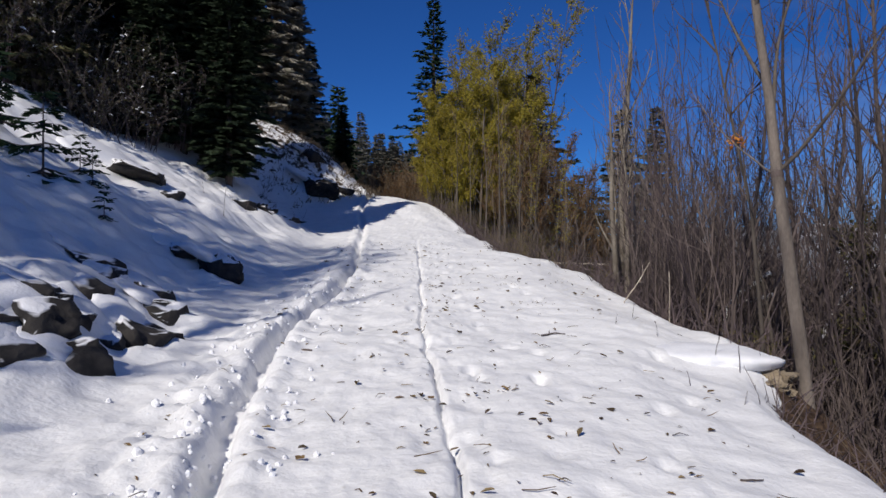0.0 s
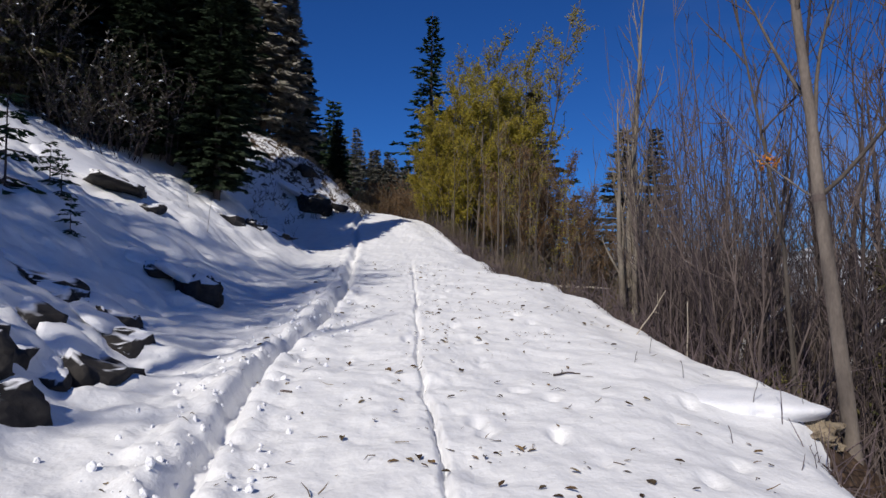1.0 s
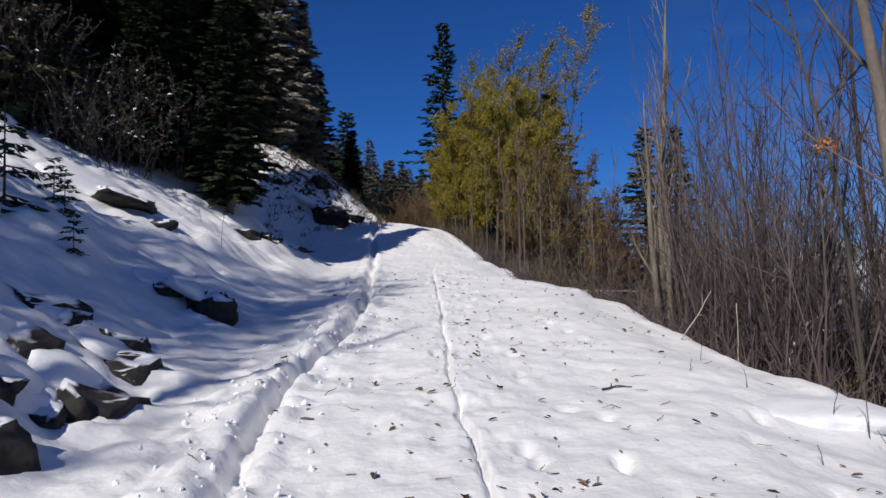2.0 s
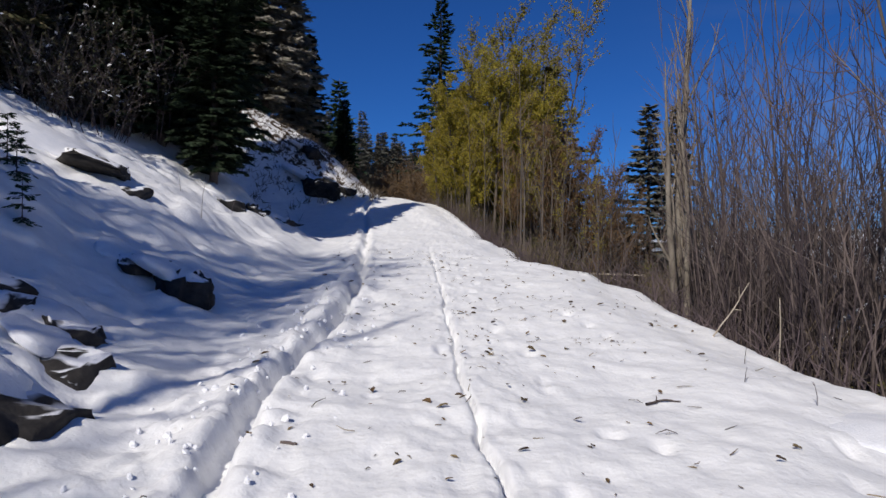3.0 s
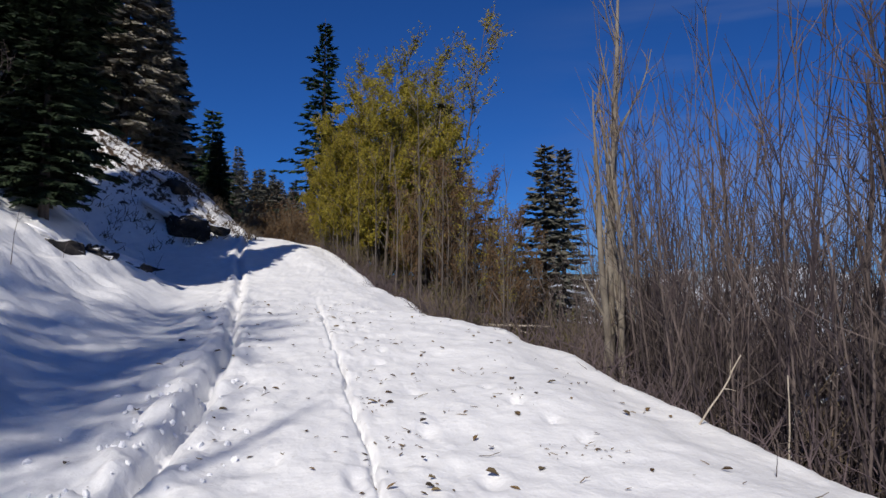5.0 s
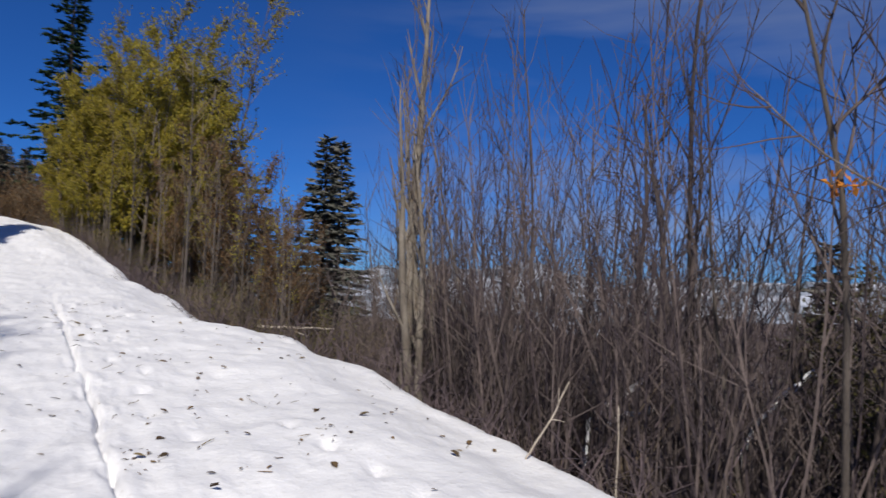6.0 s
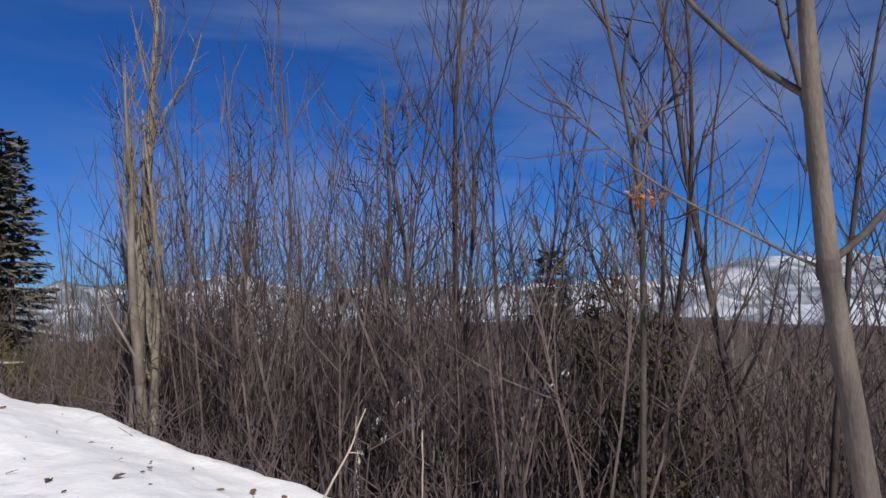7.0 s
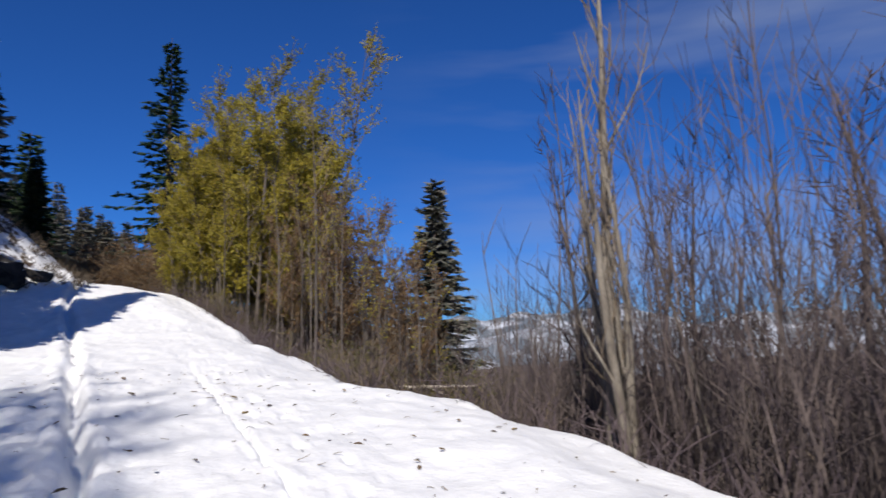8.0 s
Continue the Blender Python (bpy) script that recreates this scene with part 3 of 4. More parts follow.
# saplings on the bank
sap = spruce(random.Random(36), 1.5, 0.62, NEEDLE, 1.0, "small young spruce in the snow of the bank", name="spruce_sapling")
settle(sap, -6.9, 12.0)
for i, (x, y, s) in enumerate([(-7.2, 13.8, 0.5), (-5.75, 11.8, 0.38), (-7.9, 12.3, 0.9), (-6.5, 12.9, 0.45), (-8.6, 13.4, 1.0)]):
    plant(sap, x, y, 77 * i, s, grp="young spruces on the bank")

# yellow-green trees right of the bend
gold = [bare_tree(random.Random(40 + i), (8.2, 9.4, 11.5)[i], 0.07, (0.03 * (i - 1), 0), (BARK, BARK, BARK)[i], TWIG_TAN, (2.8, 2.6, 2.0)[i], CATKIN, (18, 16, 8)[i], (0.24, 0.30, 0.36)[i], 0.10, "budding_tree",
                  "budding tree with yellow-green catkins beside the road", stems=(3, 3, 2)[i], spread=(0.95, 0.9, 0.6)[i], per_metre=2.0) for i in range(3)]
for i, g in enumerate(gold):
    settle(g, (0.9, 2.4, 4.6)[i], (37.5, 38.5, 43)[i])
withered = bare_tree(random.Random(45), 8.0, 0.06, (0.02, 0), BARK, TWIG_TAN, 2.6, RUSSET, 5, 0.25, 0.12, "withered_tree", "brown leafless tree with a few withered leaves", stems=3, spread=0.6, per_metre=2.0, joined=True)
settle(withered, 3.6, 34.5)
CROWN_TOP = [(-1.0, 9.2), (0.0, 10.8), (1.2, 12.2), (2.5, 12.4), (3.6, 11.2), (5.0, 9.5)]
BROWN_TOP = [(2.0, 7.5), (4.0, 8.2), (5.5, 7.8), (6.5, 6.8), (8.0, 4.8), (9.5, 3.6)]
GOLD_AT = [(-0.35, 39.6, 0), (0.1, 38.6, 1), (1.6, 37.4, 1), (2.4, 39.6, 0), (0.5, 36.8, 0), (0.3, 41, 1), (1.3, 39, 1), (1.9, 36.6, 0), (2.2, 41, 0), (2.6, 37.6, 0), (1.2, 42, 0), (1.0, 44, 1), (0.2, 42.5, 0), (2.9, 36.2, 0), (0.8, 39.8, 0),
           (3.1, 44, 2), (6.0, 44.5, 2), (5.3, 40.5, 2), (3.9, 45, 2), (2.4, 46, 2), (5.6, 47, 2), (4.7, 41, 2)]
for i, (x, y, k) in enumerate(GOLD_AT):
    top = float(np.interp(x, *np.array(CROWN_TOP).T)) * (0.90 + 0.12 * (i * 7 % 5) / 4) if k < 2 else 15.6 + 0.8 * (i % 3)
    plant(gold[k], x, y, 67 * i, (top - ground_at(x, y)) / (8.6, 9.8, 12.0)[k], grp="budding trees")
for i, (x, y) in enumerate([(2.6, 34.0), (4.4, 33.6), (4.9, 36.5), (5.8, 35.0), (6.4, 38.0), (7.2, 36.4), (5.5, 39.0), (7.9, 38.6), (6.6, 33.4), (8.6, 36.0), (3.8, 37.6), (7.4, 34.2), (9.4, 37.5)]):
    plant(withered, x, y, 71 * i, (float(np.interp(x, *np.array(BROWN_TOP).T)) * (0.9 + 0.05 * (i % 4)) - ground_at(x, y)) / 8.4, grp="withered trees")
tagged(withered, group="withered trees")
for g in gold:
    tagged(g, group="budding trees")

pole = bare_tree(random.Random(47), 7.5, 0.045, (0.04, 0.0), BARK, TWIG_TAN, 1.0, CATKIN, 3, 0.4, 0.14, "slender_sapling", "slender grey-brown sapling at the edge of the road", spread=0.5, per_metre=1.3)
settle(pole, 2.2, 27.5)
tagged(pole, group="slender saplings")
for i, (x, y, k) in enumerate([(1.3, 33.5, 0.75), (1.9, 31.5, 0.8), (2.6, 30, 0.7), (3.1, 28.2, 0.85), (3.5, 26, 0.7), (4.0, 29, 0.9), (4.3, 24.5, 0.65), (0.7, 35.5, 0.8), (2.9, 33, 0.95), (4.8, 27, 0.8), (1.6, 36, 0.9), (3.6, 31.8, 0.9), (5.1, 30.5, 0.85)]):
    plant(pole, x, y, 53 * i, k, grp="slender saplings")

# bare trees of the wood below the road
slim = [bare_tree(random.Random(50 + i), 8.5 + 0.9 * i, 0.040 + 0.006 * i, (rng.uniform(-0.06, 0.06), rng.uniform(-0.05, 0.05)), (BARK, BARK_DARK, BARK_DARK)[i % 3], TWIG, 1.5, first=0.25, lift=0.14, name="bare_tree",
                  label="slim leafless tree in the wood below the road", spread=0.5, twig=0.0072, wander=0.085) for i in range(6)]
spots = []
while len(spots) < 265:
    y = rng.uniform(8, 26) if len(spots) < 150 else rng.uniform(2, 40)
    e = rng.uniform(0.9, 9) if len(spots) < 120 else rng.uniform(4, 20)
    x = float(EDGE(y)) + e
    if x / y < 0.28 or (y < 12 and e < 1.9) or (y < 8.5 and e < 3):
        continue
    if (x - 4.6) ** 2 + (y - 9.6) ** 2 < 1.2:
        continue
    if all((x - a) ** 2 + (y - b) ** 2 > 0.2 for a, b in spots):
        spots.append((x, y))
for i, s_ in enumerate(slim):
    settle(s_, *spots[i], turn=30 * i)
    tagged(s_, group="bare trees of the wood")
for i, (x, y) in enumerate(spots[6:]):
    plant(slim[rng.randrange(6)], x, y, rng.uniform(0, 360), rng.uniform(0.42, 0.66) * (1.4 if rng.random() < 0.09 else 1), grp="bare trees of the wood")

# darker crooked trees that stand out of the wood
crooked = [bare_tree(random.Random(64 + i), 11.0 + i, 0.125, (0.03, -0.05 + 0.08 * i), BARK_DARK, TWIG, 1.5, first=0.3, lift=0.12, name="crooked_tree",
                     label="dark crooked leafless tree in the wood", spread=0.95, per_metre=1.6, twig=0.014, wander=0.12) for i in range(2)]
settle(crooked[0], 10.1, 18.5)
settle(crooked[1], 11.9, 17.9, 60)
for i, (x, y, k) in enumerate([(13.6, 14.4, 0.85), (9.2, 24.5, 0.95), (14.6, 20.5, 1.0), (7.9, 21.5, 0.75), (15.5, 12.0, 0.9), (12.4, 25.5, 1.0)]):
    plant(crooked[i % 2], x, y, 75 * i, k, grp="crooked trees of the wood")
for c_ in crooked:
    tagged(c_, group="crooked trees of the wood")
for i, (x, y, k) in enumerate([(14.8, 17.0, 1.12), (17.5, 15.5, 1.0), (9.9, 27.0, 0.7)]):
    plant(right_spruce, x, y, 95 * i, 0.6 * k, tag="grey-green young spruce in the bare wood")

# the clump of pale aspens at the road's edge
aspen = bare_tree(random.Random(60), 10.5, 0.13, (-0.05, 0.0), BARK_PALE, TWIG_TAN, 0.8, first=0.3, lift=0.2, name="aspen_clump", label="clump of pale grey aspen stems at the road edge", stems=4, spread=0.35)
settle(aspen, 4.9, 18.4, 0, 0.2)
plant(aspen, 5.9, 20.5, 140, 0.8, 0.2)

# thickets
thick = [shrub(random.Random(70 + i), 2.6 + 0.3 * i, 2.3, (TWIG, TWIG_TAN, BARK_DARK, BARK_DARK)[i], 24, 4, label="tangle of bare brown shrub stems", name="shrub") for i in range(4)]
thick_leafy = shrub(random.Random(75), 2.6, 2.2, TWIG_TAN, 28, 6, OLIVE, 6, "shrub with dry olive leaves", "shrub")
for i, s_ in enumerate(thick + [thick_leafy]):
    settle(s_, *((5.6, 13.5), (6.2, 16), (4.6, 20), (7.5, 12), (3.2, 30))[i])
    tagged(s_, group="shrubs in the wood")
for i in range(175):
    y = rng.uniform(23, 43) if i % 3 == 0 else rng.uniform(6, 26)
    e = rng.uniform(0.4, 5) if i % 3 == 0 else rng.uniform(0.6, 11)
    x = float(EDGE(y)) + e
    if (y < 9.5 and e < 2.2) or (y < 15 and e < 0.9):
        continue
    pick = thick_leafy if rng.random() < (0.5 if y > 24 else 0.08) else thick[1 if y > 24 else rng.randrange(4)]
    plant(pick, x, y, rng.uniform(0, 360), rng.uniform(0.7, 1.15) * (0.6 if e < 2 and y < 24 else (0.35 + 0.12 * e) if y > 24 else 1), grp="shrubs in the wood")
for i in range(14):
    x, y = 7.2 + 3.6 * rng.random(), rng.uniform(30, 37)
    plant(thick_leafy, x, y, rng.uniform(0, 360), rng.uniform(1.0, 1.5), grp="shrubs in the wood")
# brush at the top of the left bank
brush = [shrub(random.Random(80 + i), 2.8, 2.4, (BARK_DARK, TWIG)[i], 26, 9, FROST, 11, "frosted olive-grey brush on the bank", "shrub", snow=0.12) for i in range(2)]
for i, s_ in enumerate(brush):
    settle(s_, (-10.4, -9.4)[i], (21.5, 23)[i])
    tagged(s_, group="brush on the bank")
for i in range(60):
    y = rng.uniform(17, 34)
    d = rng.uniform(5.6, 13) if y > 19 else rng.uniform(8, 14)
    x = float(FOOT(y)) - d
    if y > 27 and d < 4:
        continue
    plant(brush[rng.randrange(2)], x, y, rng.uniform(0, 360), rng.uniform(0.7, 1.2) + 0.05 * max(0, d - 6), grp="brush on the bank")
russet = shrub(random.Random(83), 2.9, 2.6, TWIG_TAN, 26, 8, RUSSET, 6, "russet-brown bush over the crest of the road", "shrub")
settle(russet, -3.2, 50)
russet.location.z = 4.2
tagged(russet, group="bushes over the crest")
for i in range(30):         # brown bushes over the crest
    x, y = rng.uniform(-5.5, 1.5), rng.uniform(45, 56)
    o = plant(russet, x, y, rng.uniform(0, 360), rng.uniform(0.9, 1.4), grp="bushes over the crest")
    o.location.z = max(o.location.z, 4.2)


# ---------------------------------------------------------------- the near tree at the road's edge
def edge_tree():
    r = random.Random(91)
    root = thing("roadside_tree", "smooth grey young tree with a forked trunk at the road edge", "tree")
    stem = [Vector((4.80, 8.80, -1.4)), Vector((4.74, 8.88, -0.6)), Vector((4.67, 8.97, 0.4)), Vector((4.57, 9.07, 1.5)), Vector((4.47, 9.17, 2.6)),
            Vector((4.38, 9.2, 3.6)), Vector((4.26, 9.2, 4.4)), Vector((4.14, 9.2, 5.3)), Vector((4.08, 9.25, 6.8)), Vector((3.95, 9.2, 8.4)), Vector((3.9, 9.3, 10.0))]
    t = Shape().tube(stem, [0.125, 0.098, 0.086, 0.080, 0.074, 0.064, 0.056, 0.048, 0.038, 0.024, 0.010], 12)
    smooth(part("trunk", (t.v, t.f), BARK, root))
    ring = Shape().tube([Vector((4.485, 9.172, 2.50)), Vector((4.475, 9.171, 2.57)), Vector((4.465, 9.17, 2.64))], [0.075, 0.083, 0.075], 12)
    smooth(part("bark_scar", (ring.v, ring.f), BARK_DARK, root, "dark ring of scarred bark"))
    limbs = [((4.47, 9.17, 2.6), (0.5, -0.55, 0.55), 2.8, 0.026), ((4.50, 9.16, 2.55), (-0.22, 0.80, 0.50), 2.5, 0.011), ((4.37, 9.2, 3.75), (-0.06, 0.70, 0.70), 3.0, 0.026), ((4.42, 9.18, 3.3), (0.12, 0.1, 1.0), 3.0, 0.026),
             ((4.15, 9.2, 5.2), (0.5, 0.3, 0.8), 2.4, 0.03), ((4.2, 9.2, 4.8), (-0.2, -0.6, 0.9), 2.2, 0.028), ((4.08, 9.25, 6.6), (-0.6, 0.2, 0.9), 2.0, 0.022)]
    for p, d, ln, rad in limbs:
        pts = limb(r, Vector(p), Vector(d), ln, 8, 0.10, 0.05)
        b = Shape().tube(pts, [rad * (1 - i / 9.5) + 0.003 for i in range(9)], 7)
        arm = smooth(part("branch", (b.v, b.f), BARK, root))
        fine = Shape()
        for _ in range(9):
            q, dd = along(pts, r.uniform(0.3, 1))
            fine.tube(limb(r, q, dd + rand_dir(r) * 0.9, r.uniform(0.3, 0.9), 4, 0.2, 0.05), [0.009, 0.008, 0.006, 0.005, 0.003], 4, False)
        tagged(part("twig", (fine.v, fine.f), TWIG, arm), kind="stuff")
    root.location = (-0.05, 0.03, 0)


edge_tree()
# two bare trees uphill that throw their trunks' shadows over the road
uphill = bare_tree(random.Random(95), 13.0, 0.19, (0.0, 0.0), BARK_DARK, TWIG, 0.6, first=0.55, name="bare_tree", label="leafless tree up the bank behind the walker", per_metre=0.8, wander=0.02)
settle(uphill, -8.7, -2.0)
tagged(uphill, group="bare trees on the bank")
plant(uphill, -9.55, -2.0, 200, 0.80, grp="bare trees on the bank")
plant(uphill, -8.0, -3.0, 120, 0.55, grp="bare trees on the bank")
plant(uphill, -11.1, -1.6, 20, 0.95, grp="bare trees on the bank")


def orange_tree():
    r = random.Random(92)
    root = thing("leafy_sapling", "thin leaning tree with a last cluster of orange leaves", "tree")
    stem = [Vector((5.1, 10.9, -1.6)), Vector((4.95, 10.8, 0.4)), Vector((4.72, 10.65, 2.2)), Vector((4.45, 10.53, 3.2)), Vector((4.30, 10.6, 4.0)), Vector((4.12, 10.75, 5.2)), Vector((4.0, 10.9, 6.8))]
    t = Shape().tube(stem, [0.04, 0.033, 0.027, 0.023, 0.018, 0.013, 0.006], 8)
    smooth(part("trunk", (t.v, t.f), BARK, root))
    lf = Shape()
    for k in range(7):
        q, d = along(stem, 0.35 + 0.08 * k)
        pts = limb(r, q, d + rand_dir(r) * 0.8, r.uniform(0.8, 1.7), 5, 0.15, 0.06)
        b = Shape().tube(pts, [0.018, 0.015, 0.012, 0.009, 0.007, 0.004], 5)
        arm = part("branch", (b.v, b.f), BARK_DARK, root)
        fine = Shape()
        for _ in range(6):
            q2, d2 = along(pts, r.uniform(0.3, 1))
            fine.tube(limb(r, q2, d2 + rand_dir(r) * 0.8, r.uniform(0.2, 0.6), 3, 0.2, 0.04), [0.008, 0.006, 0.005, 0.003], 3, False)
        tagged(part("twig", (fine.v, fine.f), TWIG, arm), kind="stuff")
    for _ in range(22):
        lf.leaf(Vector((4.45, 10.5, 3.22)) + Vector((r.gauss(0, 0.055), r.gauss(0, 0.05), r.gauss(0, 0.04))), rand_dir(r), rand_dir(r), r.uniform(0.07, 0.12), r.uniform(0.05, 0.08))
    tagged(part("foliage", (lf.v, lf.f), ORANGE, root, "orange withered leaves"), kind="stuff")


orange_tree()


# ---------------------------------------------------------------- rocks on the bank
def rock(r, sx, sy, sz):
    """A broken angular block."""
    bm = bmesh.new()
    for _ in range(20):
        d = rand_dir(r)
        d = Vector((d.x, d.y, d.z)) * r.uniform(0.75, 1.1)
        bm.verts.new((d.x * sx, d.y * sy, d.z * sz))
    hull = bmesh.ops.convex_hull(bm, input=bm.verts)
    bmesh.ops.delete(bm, geom=[v for v in hull["geom_interior"] if isinstance(v, bmesh.types.BMVert)], context="VERTS")
    bmesh.ops.triangulate(bm, faces=bm.faces[:])
    bmesh.ops.subdivide_edges(bm, edges=bm.edges[:], cuts=4, use_grid_fill=True)
    off = Vector((r.uniform(-50, 50), r.uniform(-50, 50), r.uniform(-50, 50)))
    for v in bm.verts:
        big = Vector((noise.noise(v.co * 5 + off), noise.noise(v.co * 5 - off), noise.noise(v.co * 6 + off))) * 0.26
        small = Vector((noise.noise(v.co * 17 + off), noise.noise(v.co * 17 - off), noise.noise(v.co * 19 + off))) * 0.10
        v.co += (big + small) * min(sx, sz)
    return bm


def snow_cap(r, sx, sy, sz):
    bm = bmesh.new()
    bmesh.ops.create_icosphere(bm, subdivisions=3, radius=1.0)
    off = Vector((r.uniform(-50, 50), r.uniform(-50, 50), 0))
    for v in bm.verts:
        c = v.co * (1 + 0.35 * noise.noise(v.co * 1.4 + off))
        v.co = Vector((c.x * sx, c.y * sy, c.z * sz))
    return bm


ROCKS = [(-3.76, 6.55, 0.44, 0.42), (-3.60, 5.93, 0.34, 0.17), (-3.32, 6.27, 0.36, 0.32), (-3.50, 7.30, 0.30, 0.28), (-3.42, 8.00, 0.46, 0.40), (-3.66, 9.14, 0.46, 0.26), (-4.10, 10.0, 0.46, 0.22), (-4.28, 8.21, 0.42, 0.17), (-3.88, 7.02, 0.26, 0.12),
         (-4.98, 10.1, 0.58, 0.18), (-4.68, 9.76, 0.28, 0.14), (-4.04, 6.9, 0.3, 0.12), (-3.72, 7.2, 0.2, 0.12), (-4.05, 12.88, 0.54, 0.50), (-4.85, 13.13, 0.46, 0.18), (-4.57, 13.33, 0.34, 0.14), (-3.90, 6.25, 0.26, 0.12),
         (-7.85, 17.5, 1.25, 0.5), (-6.75, 17.1, 0.5, 0.26), (-6.6, 22.93, 0.6, 0.34), (-6.23, 24.35, 0.5, 0.4), (-5.7, 26.0, 0.45, 0.3), (-8.5, 26.59, 0.7, 0.22), (-6.38, 30.5, 0.5, 0.25), (-6.40, 36.8, 1.3, 0.9), (-5.4, 37.6, 0.7, 0.4), (-7.2, 38.2, 0.8, 0.5)]
rr = random.Random(17)
g0 = ground_at
for k, (x, y, w, h) in enumerate(ROCKS):
    w, h = w * 1.5, h * 1.3
    root = thing("rock", "dark broken rock under a cap of snow on the bank", "rock", (x, y, g0(x, y)), "rocks on the bank")
    body = smooth(part("stone", rock(rr, w * 0.62, w * 0.86, h * 0.66), ROCK, root))
    body.matrix_basis = pose(-0.05, 0.05, -0.10 * h, rr.uniform(-12, 12), 20 + rr.uniform(-10, 10), rr.uniform(-40, 40))
    cap = smooth(part("snow_cap", snow_cap(rr, w * 0.52, w * 0.64, h * 0.20), SNOW, root, "rounded snow on the stone"))
    cap.matrix_basis = pose(-0.50 * w, 0.12 * w, 0.20 * h + 0.20 * w, 0, 32, rr.uniform(-20, 20))


# ---------------------------------------------------------------- overhanging snow at the edge
def ledge():
    x0, y0 = 3.62, 8.95
    z0 = 0.27
    root = thing("snow_ledge", "overhanging tongue of snow on a clod of bare clay", "snow")
    bm = bmesh.new()
    bmesh.ops.create_icosphere(bm, subdivisions=4, radius=1.0)
    for v in bm.verts:
        c = v.co
        n = noise.noise(c * 1.6 + Vector((3, 1, 8))) * 0.16
        blunt = 1 + 0.22 * (abs(c.x) * abs(c.y)) ** 0.5
        v.co = Vector((x0 + c.x * 0.86 * blunt * (1 + n) - 0.22, y0 + c.y * 0.60 * blunt * (1 + n) + 0.1, z0 - 0.10 + (abs(c.z) ** 0.7 * 0.20 if c.z > 0 else -abs(c.z) ** 0.7 * 0.13) * (1 + n) - 0.05 * c.x))
    smooth(part("snow_tongue", bm, SNOW, root))
    bm = bmesh.new()
    bmesh.ops.create_icosphere(bm, subdivisions=5, radius=1.0)
    for v in bm.verts:
        c = v.co
        n = noise.noise(c * 2.0 + Vector((7, 2, 1))) * 0.32 + noise.noise(c * 6.0) * 0.16 + noise.noise(c * 15.0) * 0.07
        v.co = Vector((x0 + c.x * 0.66 * (1 + n) + 0.10, y0 + c.y * 0.46 * (1 + n) - 0.08, z0 - 0.40 + c.z * 0.33 * (1 + n)))
    part("clay_clod", bm, EARTH, root, "crumbling tan clay under the snow")
    r = random.Random(19)
    tuft = Shape()
    for _ in range(60):
        p = Vector((x0 + r.uniform(-0.35, 0.6), y0 - r.uniform(0.25, 0.55), z0 - r.uniform(0.15, 0.5)))
        tuft.tube(limb(r, p, Vector((r.gauss(0, 0.5), -0.6, 0.1)), r.uniform(0.08, 0.28), 3, 0.25, -0.3), [0.004, 0.0035, 0.003, 0.0015], 3, False)
    tagged(part("root_tuft", (tuft.v, tuft.f), TWIG_TAN, root, "dry roots hanging from the clay"), kind="stuff")


ledge()


# ---------------------------------------------------------------- sticks, logs, stalks
def stick(name, label, pts, r0, r1, mat, sides=6, forks=0, seed=1, snow=0.0, category="stick"):
    r = random.Random(seed)
    pts = [Vector(p) for p in pts]
    root = thing(name, label, category, pts[0])
    rel = [p - pts[0] for p in pts]
    fine_pts = []
    for i in range(len(rel) - 1):
        for k in range(4):
            fine_pts.append(rel[i].lerp(rel[i + 1], k / 4) + rand_dir(r) * r0 * 0.5)
    fine_pts.append(rel[-1])
    n = len(fine_pts)
    t = Shape().tube(fine_pts, [r0 + (r1 - r0) * i / (n - 1) for i in range(n)], sides)
    smooth(part("shaft", (t.v, t.f), mat, root))
    for _ in range(forks):
        q, d = along(fine_pts, r.uniform(0.3, 0.9))
        b = Shape().tube(limb(r, q, d + rand_dir(r) * 0.9, r.uniform(0.15, 0.35) * (rel[-1].length), 4, 0.15, 0.0), [r1 * 1.1, r1, r1 * 0.8, r1 * 0.6, r1 * 0.4], 4)
        part("side_twig", (b.v, b.f), mat, root)
    if snow:
        c = Shape().tube([p + Vector((0, 0, r0 * 0.8)) for p in fine_pts], [snow * (0.7 + 0.6 * r.random()) for _ in fine_pts], 7)
        smooth(part("snow_cap", (c.v, c.f), SNOW, root, "white line of snow"))
    return root


g = ground_at
stick("dead_stalk", "straight bleached stalk standing at the road edge", [(4.09, 12.6, g(4.09, 12.6) - 0.2), (4.10, 12.57, 0.6), (4.08, 12.55, 1.19)], 0.011, 0.007, DEADWOOD, 6, 0, 4)
stick("leaning_stick", "pale stick leaning out from the snow edge", [(3.38, 13.2, g(3.38, 13.2) - 0.08), (3.7, 13.12, 1.0), (3.9, 13.1, 1.36)], 0.012, 0.007, DEADWOOD, 6, 2, 5)
stick("fallen_log", "thin fallen log lying across the brush", [(4.2, 27.2, 1.05), (5.2, 27.1, 1.02), (6.45, 27.0, 1.0)], 0.05, 0.03, DEADWOOD, 7, 3, 6, category="log")
stick("fallen_branch", "small forked branch lying on the snow", [(1.32, 9.28, g(1.32, 9.28) + 0.015), (1.45, 9.35, g(1.45, 9.35) + 0.02), (1.64, 9.33, g(1.64, 9.33) + 0.012)], 0.014, 0.008, BARK_DARK, 6, 1, 7)
stick("fallen_branch", "short dark twig on the snow", [(1.95, 4.55, g(1.95, 4.55) + 0.01), (2.12, 4.6, g(2.12, 4.6) + 0.012)], 0.008, 0.005, BARK_DARK, 5, 1, 8)
